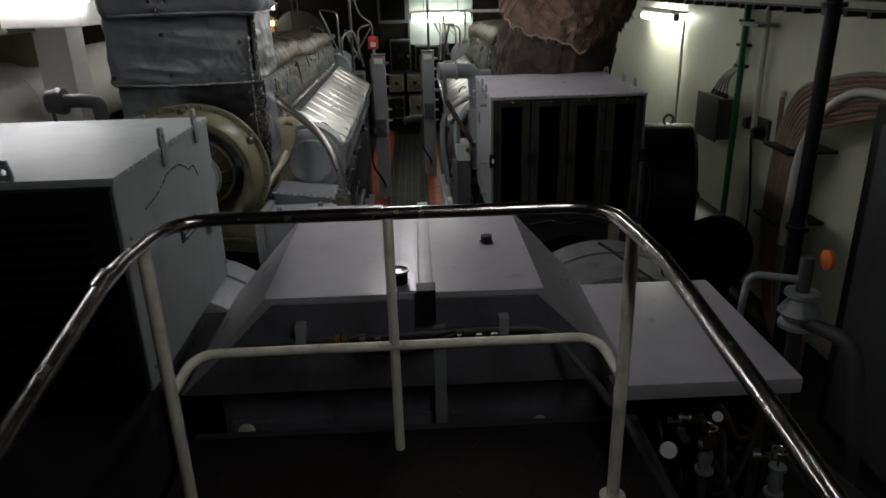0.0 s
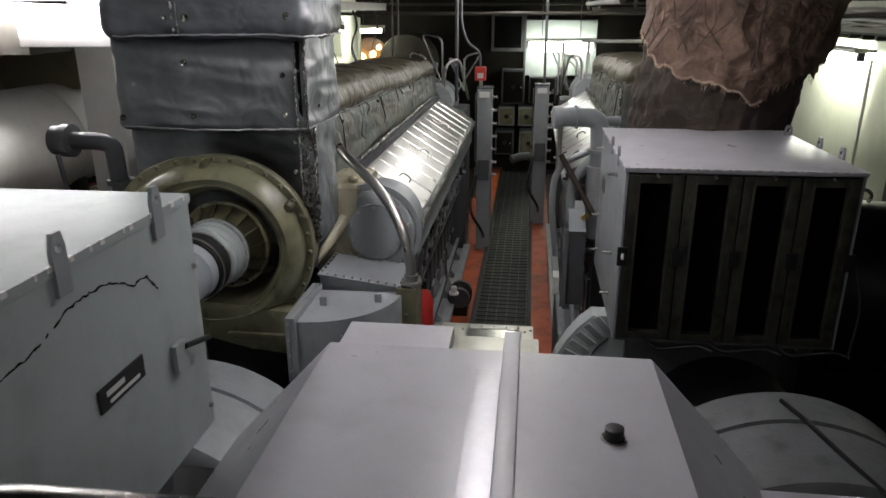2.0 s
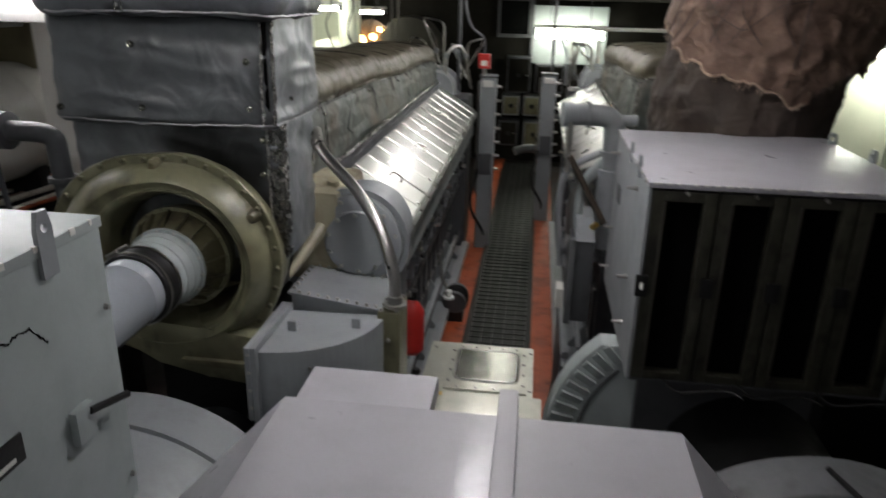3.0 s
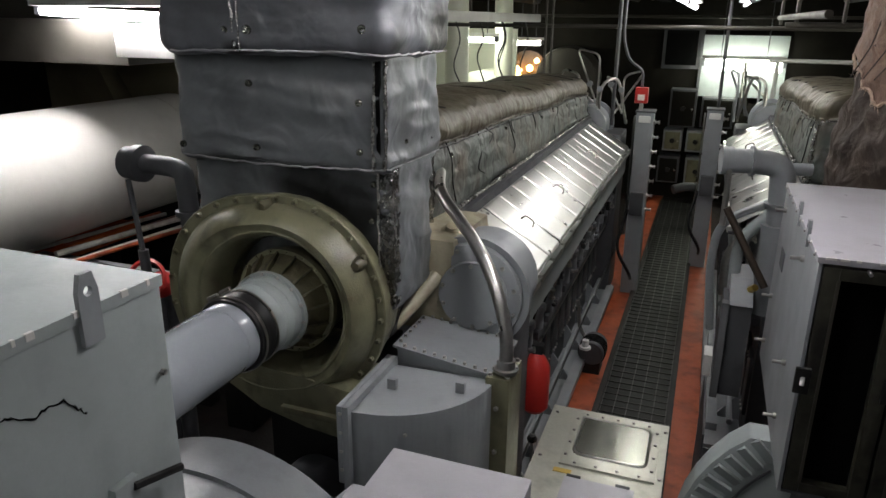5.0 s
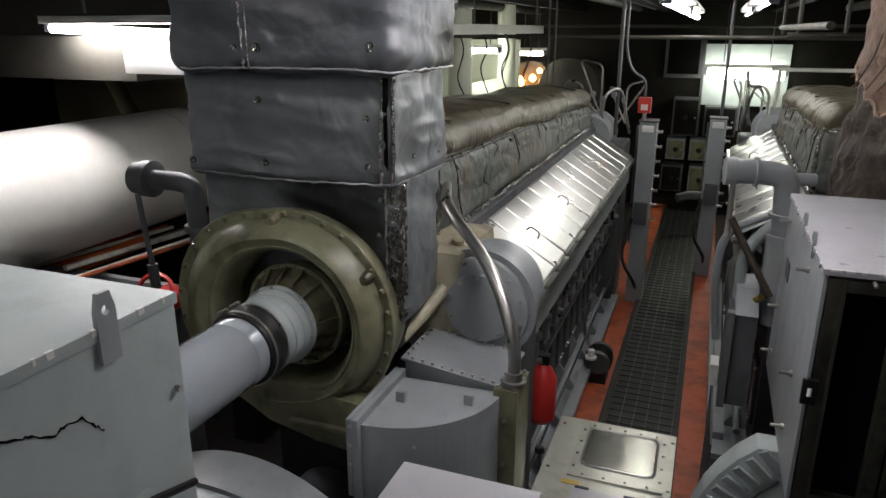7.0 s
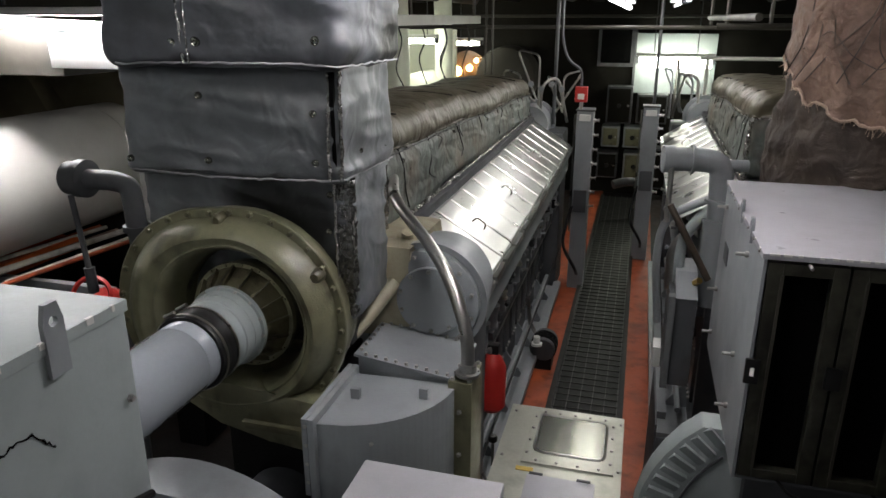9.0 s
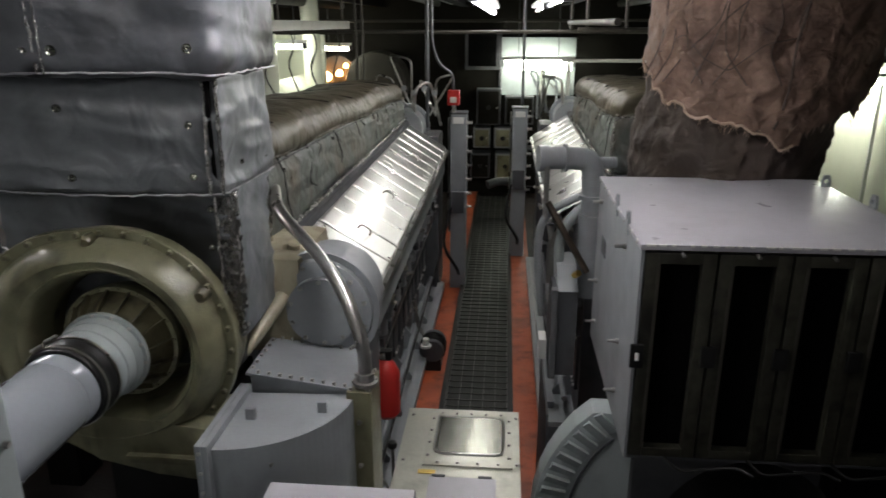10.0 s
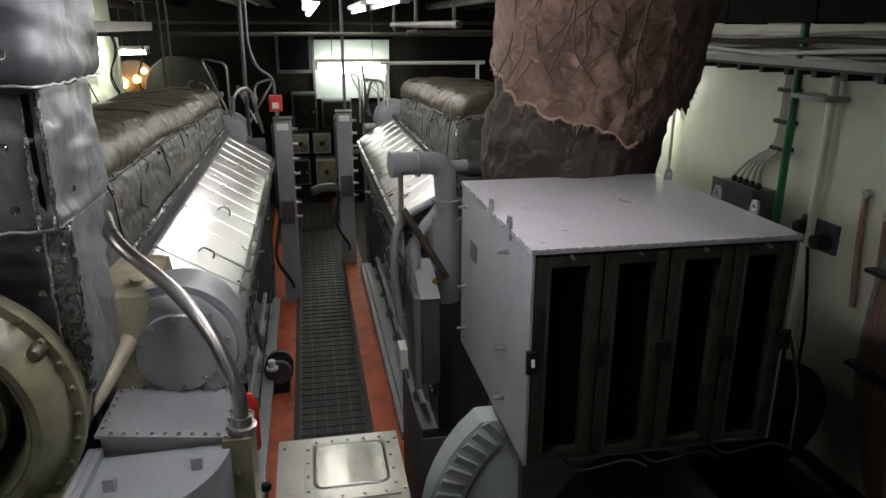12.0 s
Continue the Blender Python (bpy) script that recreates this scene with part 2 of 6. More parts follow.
def box(x0, x1, y0, y1, z0, z1, bevel=0.006, bm=None, taper=None):
    bm = bm or bmesh.new()
    vs = [bm.verts.new(p) for p in ((x0, y0, z0), (x1, y0, z0), (x1, y1, z0), (x0, y1, z0), (x0, y0, z1), (x1, y0, z1), (x1, y1, z1), (x0, y1, z1))]
    fs = [bm.faces.new([vs[i] for i in q]) for q in ((3, 2, 1, 0), (4, 5, 6, 7), (0, 1, 5, 4), (1, 2, 6, 5), (2, 3, 7, 6), (3, 0, 4, 7))]
    if bevel:
        bmesh.ops.bevel(bm, geom=list({e for f in fs for e in f.edges}), offset=bevel, segments=2, profile=0.7, affect="EDGES")
    return bm


def prism(points, y0, y1, bevel=0.0, axis="y", bm=None):
    """A plan or profile pulled along an axis."""
    bm = bm or bmesh.new()

    def at(p, d):
        return {"y": (p[0], d, p[1]), "z": (p[0], p[1], d), "x": (d, p[0], p[1])}[axis]
    a = [bm.verts.new(at(p, y0)) for p in points]
    b = [bm.verts.new(at(p, y1)) for p in points]
    n = len(points)
    fs = [bm.faces.new(a), bm.faces.new(b[::-1])] + [bm.faces.new((a[i], b[i], b[(i + 1) % n], a[(i + 1) % n])) for i in range(n)]
    bmesh.ops.recalc_face_normals(bm, faces=fs)
    if bevel:
        bmesh.ops.bevel(bm, geom=list({e for f in fs for e in f.edges}), offset=bevel, segments=2, profile=0.7, affect="EDGES")
    return bm


def frame_of(d):
    d = Vector(d).normalized()
    u = d.orthogonal().normalized()
    return u, d.cross(u), d


def lathe(origin, axis, profile, seg=40, bm=None, closed=False):
    """profile: (distance along the axis, radius)."""
    bm = bm or bmesh.new()
    u, v, d = frame_of(axis)
    o = Vector(origin)
    rings = []
    for h, r in profile:
        rings.append([bm.verts.new(o + d * h + (u * math.cos(a) + v * math.sin(a)) * max(r, 1e-4)) for a in (2 * math.pi * i / seg for i in range(seg))])
    fs = []
    for p, q in zip(rings, rings[1:] + ([rings[0]] if closed else [])):
        for i in range(seg):
            fs.append(bm.faces.new((p[i], p[(i + 1) % seg], q[(i + 1) % seg], q[i])))
    if not closed:
        fs += [bm.faces.new(rings[0]), bm.faces.new(rings[-1])]
    bmesh.ops.recalc_face_normals(bm, faces=fs)
    return bm


def rod(p, q, r, seg=16, bm=None, r2=None):
    p, q = Vector(p), Vector(q)
    return lathe(p, q - p, [(0, r), ((q - p).length, r2 or r)], seg, bm)


def rounded(points, fillet, steps=6):
    pts = [Vector(p) for p in points]
    out = [pts[0]]
    for a, b, c in zip(pts, pts[1:], pts[2:]):
        f = min(fillet, (a - b).length * 0.49, (c - b).length * 0.49)
        s, e = b + (a - b).normalized() * f, b + (c - b).normalized() * f
        for i in range(steps + 1):
            t = i / steps
            out.append(s * (1 - t) ** 2 + b * 2 * t * (1 - t) + e * t * t)
    return out + [pts[-1]]


def pipe(points, r, fillet=0.1, seg=14, bm=None, wobble=None):
    bm = bm or bmesh.new()
    pts = rounded(points, fillet) if fillet else [Vector(p) for p in points]
    u = None
    rings = []
    for i, p in enumerate(pts):
        d = (pts[min(i + 1, len(pts) - 1)] - pts[max(i - 1, 0)]).normalized()
        u = d.orthogonal().normalized() if u is None else (u - d * u.dot(d)).normalized()
        v = d.cross(u)
        rr = r if wobble is None else r * (1 + wobble(i))
        rings.append([bm.verts.new(p + (u * math.cos(a) + v * math.sin(a)) * rr) for a in (2 * math.pi * k / seg for k in range(seg))])
    fs = []
    for p, q in zip(rings, rings[1:]):
        for k in range(seg):
            fs.append(bm.faces.new((p[k], p[(k + 1) % seg], q[(k + 1) % seg], q[k])))
    fs += [bm.faces.new(rings[0]), bm.faces.new(rings[-1])]
    bmesh.ops.recalc_face_normals(bm, faces=fs)
    return bm


def padded(x0, x1, y0, y1, z0, z1, amp=0.012, scale=5.0, cuts=16, corner=0.05, warp=None, seed=0.0, crease=0.0):
    """A quilted block with rounded corners and creased faces."""
    bm = bmesh.new()
    bmesh.ops.create_cube(bm, size=2.0)
    bmesh.ops.subdivide_edges(bm, edges=bm.edges[:], cuts=cuts, use_grid_fill=True)
    c, h = Vector(((x0 + x1) / 2, (y0 + y1) / 2, (z0 + z1) / 2)), Vector(((x1 - x0) / 2, (y1 - y0) / 2, (z1 - z0) / 2))
    for v in bm.verts:
        p = Vector((v.co.x * h.x, v.co.y * h.y, v.co.z * h.z))
        inner = Vector([max(-hh + corner, min(hh - corner, pp)) for pp, hh in zip(p, h)])
        d = p - inner
        p = inner + (d.normalized() * corner if d.length > 1e-6 else d)
        n = (d.normalized() if d.length > 1e-6 else Vector((0, 0, 0)))
        q = (p + c) * scale + Vector((seed, seed * 2, 0))
        ridge = 1 - abs(noise.noise(Vector((q.x * 0.6 + q.z * 0.9, q.y * 0.6 + q.z * 0.9, q.z * 2.2)))) * 2
        p += n * (noise.noise(q) * amp + noise.noise(q * 2.7) * amp * 0.5 + ridge * crease)
        p += c
        v.co = warp(p) if warp else p
    return bm


BOLT = {}


def bolts(parent, spots, axis, r=0.008, h=0.008, mat=None, name="bolt"):
    mat = mat or STEEL
    key = (tuple(round(a, 3) for a in axis), r, h, mat.name)
    if key not in BOLT:
        bm = lathe((0, 0, 0), axis, [(0, r * 1.25), (h * 0.25, r * 1.25), (h * 0.3, r), (h, r * 0.9)], 6)
        me = bpy.data.meshes.new(name)
        bm.to_mesh(me)
        bm.free()
        me.materials.append(mat)
        BOLT[key] = me
    for s in spots:
        ob = new(name, BOLT[key])
        ob.parent = parent
        ob.location = Vector(s) - ORIGIN[parent]


def ring_spots(c, axis, r, n, start=0.0):
    u, v, d = frame_of(axis)
    return [Vector(c) + (u * math.cos(a) + v * math.sin(a)) * r for a in (start + 2 * math.pi * i / n for i in range(n))]


def edge_spots(p, q, n):
    p, q = Vector(p), Vector(q)
    return [p.lerp(q, (i + 0.5) / n) for i in range(n)]


def noisy(bm, amp, scale):
    bm.normal_update()
    for v in bm.verts:
        v.co += v.normal * noise.noise(v.co * scale) * amp
    return bm

# ---- the room ----
FLOOR, TOP = -1.3, 2.3
whole("floor", box(-5.0, 3.6, -2.6, 15.2, FLOOR - 0.2, FLOOR, 0), DECK, "dark oily steel engine room floor", "floor", kind="structure", smooth=False)
whole("wall_east", box(3.3, 3.5, -2.6, 15.2, FLOOR, TOP, 0), WALL, "greenish white painted steel side wall", "wall", kind="structure", smooth=False)
# west and north walls carry painted shade and return little bounce light
whole("wall_west", box(-5.0, -4.8, -2.6, 15.2, FLOOR, TOP, 0), BULK, "grimy brown side wall behind the tank, shade darkened into its paint", "wall", kind="structure", smooth=False)
whole("wall_north", box(-4.8, 3.3, 15.0, 15.2, FLOOR, TOP, 0), BULK, "grimy brown end bulkhead behind the engines, shade darkened into its paint", "wall", kind="structure", smooth=False)
whole("wall_partition", box(-4.8, -2.8, 13.2, 13.28, FLOOR, 1.55, 0), WALL, "pale green white partition behind the standpipes", "wall", kind="structure", smooth=False)
# unseen wall behind the platform, dark to cut bounce light
whole("wall_south", box(-4.8, 3.3, -2.6, -2.4, FLOOR, TOP, 0), GREY_D, "unseen dark grey bulkhead behind the platform", "wall", kind="structure", smooth=False)


def build_ceiling():
    bm = box(-5.0, 3.6, -2.6, 15.2, TOP, TOP + 0.15, 0)
    for i in range(18):
        y = -2.0 + i * 0.95
        box(-4.8, 3.3, y, y + 0.02, TOP - 0.2, TOP, 0, bm)
        box(-4.8, 3.3, y - 0.05, y + 0.07, TOP - 0.215, TOP - 0.2, 0, bm)
    for x in (-3.9, -2.2, -0.75, 0.9, 2.4):
        box(x, x + 0.025, -2.4, 15.0, TOP - 0.3, TOP - 0.216, 0, bm)
        box(x - 0.06, x + 0.085, -2.4, 15.0, TOP - 0.315, TOP - 0.3, 0, bm)
    return whole("ceiling", bm, CEIL, "steel ceiling with deep beams, shade darkened into its paint", "ceiling", kind="structure", smooth=False)


build_ceiling()

# walkway between the engines: red deck strips, kerb angles and a grating
whole("pavement", box(-0.86, -0.463, 5.0, 15.0, FLOOR, FLOOR + 0.02, 0.004), RED, "red oxide painted deck strip beside the engine", "floor strip", kind="structure", smooth=False)
whole("pavement", box(0.123, 0.36, 4.6, 15.0, FLOOR, FLOOR + 0.02, 0.004), RED, "red oxide painted deck strip beside the walkway", "floor strip", kind="structure", smooth=False)


def build_grating():
    g = thing("walkway_grating", (-0.17, 9.5, FLOOR), "dark oily steel walkway grating between the two engines", "walkway", kind="structure")
    bm = bmesh.new()
    for x in (-0.455, 0.103):
        box(x - 0.022, x + 0.022, 4.8, 14.6, FLOOR, FLOOR + 0.06, 0.002, bm)
    part("edge_angle", bm, BLACK, g)
    bm = box(-0.44, 0.09, 4.8, 14.6, FLOOR + 0.001, FLOOR + 0.031, 0)
    part("under_plate", bm, GRATE, g)
    bm = bmesh.new()
    for i in range(6):
        x = -0.425 + i * 0.1
        box(x - 0.0035, x + 0.0035, 4.8, 14.6, FLOOR + 0.031, FLOOR + 0.040, 0, bm)
    for i in range(94):
        y = 4.84 + i * 0.104
        w = 0.003 if i % 6 else 0.006
        box(-0.44, 0.09, y - w, y + w, FLOOR + 0.031, FLOOR + 0.0385, 0, bm)
    tagged(part("bars", bm, GRATE_B, g), kind="stuff")


build_grating()

# ---- standing platform with its railing ----


def build_platform():
    p = thing("platform", (0, 0, FLOOR), "dark chequered steel viewing platform on legs", "platform", kind="structure")
    part("deck_plate", box(-0.95, 0.86, -2.0, 2.4, -0.03, 0.0, 0.004), DECK, p)
    part("edge_beam", box(-0.95, 0.86, 2.4, 2.44, -0.12, 0.0, 0.004), GREY_D, p)
    bm = bmesh.new()
    for i in range(20):
        for j in range(14):
            x, y = -0.9 + i * 0.09, 0.6 + j * 0.13
            a = 0.03 if (i + j) % 2 else -0.03
            rod((x - 0.02, y - a, 0.0), (x + 0.02, y + a, 0.0), 0.005, 5, bm)
    tagged(part("chequer_studs", bm, DECK, p), kind="stuff")
    for x in (-0.9, 0.8):
        for y in (-1.9, 2.3):
            part("leg", box(x - 0.04, x + 0.04, y - 0.04, y + 0.04, FLOOR, -0.03, 0.004), GREY_D, p)


def build_railing():
    g = thing("safety_railing", (-0.1, 2.17, 0), "steel handrail on cream painted posts round the platform", "railing")
    z, y, xl, xr = 1.02, 2.11, -0.81, 0.62
    part("handrail", pipe([(xl + 0.07, 0.1, 0.0), (xl + 0.07, 0.1, 0.8), (xl + 0.04, 1.0, 0.93), (xl, 1.7, z), (xl + 0.03, y, z), (xr - 0.03, y, z), (xr, 1.65, z), (xr, 1.0, 0.96), (xr, 0.1, 0.84), (xr, 0.1, 0.0)], 0.021, 0.16, 18), RAILING, g, "worn bare steel handrail")
    for x, s in ((xl, 1), (xr, 0)):
        part("rail_joint", rod((x + 0.001 * s, 1.6, z - 0.012), (x, 1.68, z - 0.002), 0.0235, 18), RAILING, g)
    for x, r in ((xl - 0.005, 0.021), (xr + 0.01, 0.021)):
        p = part("post", rod((x, 1.95, 0.0), (x, 1.94, z - 0.012), r, 18), CREAM, g)
        part("base_flange", rod((x, 1.95, 0), (x, 1.95, 0.012), 0.045, 18), CREAM, p)
    part("post", rod((-0.107, y, 0.13), (-0.107, y, z - 0.01), 0.017, 18), CREAM, g)
    part("mid_rail", pipe([(xl, 1.95, 0.50), (xl + 0.03, y, 0.545), (xr - 0.03, y, 0.55), (xr, 1.95, 0.50)], 0.017, 0.13, 16), CREAM, g)


build_platform()
build_railing()

# ---- generator hood in front of the platform ----


def build_hood():
    g = thing("generator_hood", (-0.05, 3.0, FLOOR), "smooth light grey sheet steel generator hood with sloping sides", "machine hood")
    part("hood_shell", prism([(-0.63, 0.555), (0.475, 0.555), (0.86, 0.13), (-1.02, 0.13)], 2.52, 3.55, 0.012), HOOD, g)
    part("front_plate", prism([(-0.6, 0.53), (0.45, 0.53), (0.845, 0.137), (-1.005, 0.137)], 2.506, 2.521, 0.003), NAVY, g, "blue black front plate")
    part("raised_flap", box(-0.6, -0.21, 3.5, 3.73, 0.49, 0.552, 0.006), HOOD, g)
    part("flap_bracket", box(-0.19, 0.1, 3.5, 3.66, 0.52, 0.55, 0.004), STEEL_L, g)
    part("seam_strip", box(-0.02, 0.035, 2.5, 3.64, 0.555, 0.585, 0.006), HOOD, g)
    part("seam_strip_end", box(-0.03, 0.045, 2.46, 2.54, 0.45, 0.59, 0.008), BLACK, g)
    part("joint_plate", box(-0.105, -0.022, 2.53, 3.4, 0.555, 0.559, 0.0015), JOINT, g)
    k = part("lifting_knob", lathe((0.3, 3.06, 0.555), (0, 0, 1), [(0, 0.03), (0.006, 0.03), (0.008, 0.026), (0.034, 0.026), (0.036, 0.02)], 20), BLACK, g)
    part("knob_washer", lathe((0.3, 3.06, 0.554), (0, 0, 1), [(0, 0.036), (0.004, 0.035)], 20), STEEL, k)
    s = part("spring_cap", rod((-0.1, 2.62, 0.45), (-0.1, 2.62, 0.612), 0.036, 20), BLACK, g)
    part("cap_ring", lathe((-0.1, 2.62, 0.6), (0, 0, 1), [(0.008, 0.043), (0.018, 0.044), (0.02, 0.034), (0.008, 0.03), (0.008, 0.014), (0.014, 0.012), (0.014, 0.0)], 24), COVER, s)
    part("front_body", box(-0.88, 0.74, 2.6, 3.5, FLOOR, 0.13, 0.01), NAVY, g)
    for i, z in enumerate((-0.05, -0.33, -0.61, -0.9)):
        for x0, x1 in ((-0.85, -0.42), (-0.4, 0.02), (0.1, 0.72)):
            part("access_panel", box(x0, x1, 2.57, 2.6, z - 0.25, z, 0.008), NAVY, g)
    part("corner_post", box(0.03, 0.08, 2.5, 2.58, -0.4, 0.42, 0.005), GREY, g)
    a = part("oil_pipe", pipe([(-0.7, 2.47, 0.385), (-0.42, 2.47, 0.39), (0.36, 2.47, 0.41), (0.5, 2.46, 0.40), (0.72, 2.06, 0.2), (0.88, 1.6, -0.1), (0.95, 1.3, -0.3)], 0.016, 0.08, 12), GREY_D, g)
    for x in (-0.49, 0.31):
        part("pipe_clamp", box(x - 0.02, x + 0.02, 2.45, 2.53, 0.36, 0.46, 0.004), GREY, a)
    for x in (-0.36, -0.33, -0.26, -0.2, 0.12, 0.2, 0.26):
        part("pipe_nut", rod((x, 2.47, 0.388), (x + 0.022, 2.47, 0.389), 0.022, 6), BRASS if x < -0.3 else STEEL, a)
    part("hose", pipe([(-0.3, 2.46, 0.385), (-0.12, 2.42, 0.33), (0.12, 2.46, 0.4)], 0.017, 0.1, 10), BLACK, g)
    for x, z, r in ((-0.78, -0.08, 0.03), (0.48, -0.1, 0.028), (-0.83, -0.28, 0.018)):
        f = part("drain_cap", lathe((x, 2.56, z), (0, -1, 0), [(0, r * 1.2), (0.02, r * 1.2), (0.022, r), (0.06, r), (0.065, r * 0.5)], 16), WHITE, g)


build_hood()
whole("drain_pipe", pipe([(-0.72, 2.5, -0.62), (-0.66, 2.5, -0.22), (0.1, 2.5, -0.23), (0.36, 2.5, -0.23), (0.42, 2.5, -0.7)], 0.05, 0.08, 18), PANEL, "thick grey green pipe low across the hood front", "pipe")

# ---- alternators under the filter boxes ----


def build_alternator(cx, side, label):
    g = thing("alternator", (cx, 4.0, FLOOR), label, "alternator", "two alternators")
    cz, r = -0.5, 0.66
    end = 0.62
    # right drum gets the shaded copy of the left drum's grey
    part("drum", lathe((cx, 3.46, cz), (0, 1, 0), [(0, 0.3), (0, r - 0.04), (0.03, r), (0.38, r), (0.385, r - 0.015), (0.41, r - 0.015), (0.415, r), (end, r), (end + 0.03, r - 0.03), (end + 0.03, 0.2)], 64), MIDGREY if side > 0 else GREY, g)
    if side > 0:
        ex, ez, er = 0.93, -0.48, 0.76
        arc = [(ex + er * math.cos(t), min(0.08, ez + er * math.sin(t))) for t in (radians(100 + 8 * i) for i in range(13))]
        part("fan_end_shield", prism([(1.3, 0.08)] + arc + [(0.3, FLOOR + 0.1), (1.3, FLOOR + 0.1)], 4.95, 5.08, 0.008), PANEL, g)
        part("shield_ridge", pipe([(ex + 0.6 * math.cos(t), 4.945, ez + 0.6 * math.sin(t)) for t in (radians(134 + 5 * i) for i in range(12))], 0.006, 0.02, 6), GREY_D, g)
        for i in range(13):
            t = radians(132 + i * 5.2)
            n, u = Vector((math.cos(t), 0, math.sin(t))), Vector((-math.sin(t), 0, math.cos(t)))
            c = Vector((ex, 4.95, ez)) + n * 0.685
            bm = bmesh.new()
            q = [c - n * 0.055 - u * 0.024, c + n * 0.055 - u * 0.024, c + n * 0.055 + u * 0.018, c - n * 0.055 + u * 0.018]
            lo = [bm.verts.new(p + Vector((0, 0.004, 0))) for p in q]
            hi = [bm.verts.new(p - Vector((0, h, 0))) for p, h in zip(q, (0.024, 0.024, 0.001, 0.001))]
            bm.faces.new(hi)
            for k in range(4):
                bm.faces.new((lo[k], lo[(k + 1) % 4], hi[(k + 1) % 4], hi[k]))
            bmesh.ops.recalc_face_normals(bm, faces=bm.faces[:])
            part("louvre", bm, PANEL, g, smooth=False)
        part("cable_strap", pipe([(1.09, 4.0, 0.168), (1.13, 3.86, 0.172), (1.2, 3.6, 0.162), (1.26, 3.46, 0.14)], 0.010, 0.05, 8), BLACK, g)
        # narrow black core paints the dark space under the filter box
        part("shade_core", lathe((cx, 4.1, cz), (0, 1, 0), [(0, 0.4), (0.85, 0.4)], 32), BLACK, g)
    else:
        part("shaft_housing", lathe((cx, 4.1, cz), (0, 1, 0), [(0, 0.25), (0.3, 0.22), (0.6, 0.2)], 32), GREY_D, g)
    if side > 0:
        part("terminal_box", box(cx - 0.37, cx + 0.42, 2.42, 3.44, 0.075, 0.15, 0.02), HOOD, g)
    # black here paints the darkness under the terminal box
    part("terminal_body", box(cx - 0.33, cx + 0.36, 2.62, 3.43, -0.75, 0.075, 0.012), BLACK, g, "lower terminal body painted black for the shade under the box")
    part("bearing_foot", box(cx - 0.55, cx + 0.55, 2.7, 5.3, FLOOR, -0.75, 0.02), GREY_D, g)
    bolts(g, ring_spots((cx, 3.458, cz), (0, -1, 0), r - 0.06, 24), (0, -1, 0), 0.012, 0.012)
    return g


build_alternator(1.12, 1, "grey drum alternator with a louvred end ring and flat terminal box")
build_alternator(-1.42, -1, "grey drum alternator under the air intake box")

# small valves and fittings low beside the right terminal box


def build_valve(x, y, z, s, label):
    g = thing("valve", (x, y, z), label, "valve", "small valves by the alternator")
    part("body", lathe((x, y, z - 0.09 * s), (0, 0, 1), [(0, 0.05 * s), (0.02 * s, 0.05 * s), (0.022 * s, 0.03 * s), (0.09 * s, 0.04 * s), (0.16 * s, 0.028 * s), (0.165 * s, 0.045 * s), (0.18 * s, 0.045 * s)], 18), GREY, g)
    part("spindle", rod((x, y, z + 0.08 * s), (x, y, z + 0.2 * s), 0.009 * s, 10), STEEL, g)
    w = part("handwheel", lathe((x, y, z + 0.19 * s), (0, 0, 1), [(-0.006 * s, 0.04 * s), (0.0, 0.046 * s), (0.006 * s, 0.04 * s), (0.0, 0.034 * s)], 24, closed=True), STEEL, g)
    for a in (0, 1.57):
        part("spoke", rod((x - math.cos(a) * 0.04 * s, y - math.sin(a) * 0.04 * s, z + 0.19 * s), (x + math.cos(a) * 0.04 * s, y + math.sin(a) * 0.04 * s, z + 0.19 * s), 0.005 * s, 8), STEEL, w)
    part("pipe", pipe([(x, y, z - 0.08 * s), (x, y + 0.02, FLOOR + 0.1), (x, y + 0.4, FLOOR + 0.02)], 0.024 * s, 0.1), GREY_D, g)


for x, y, z, s in ((1.17, 2.42, -0.22, 0.8), (1.45, 2.35, -0.3, 0.8)):
    build_valve(x, y, z, s, "small grey globe valve with a pale handwheel")


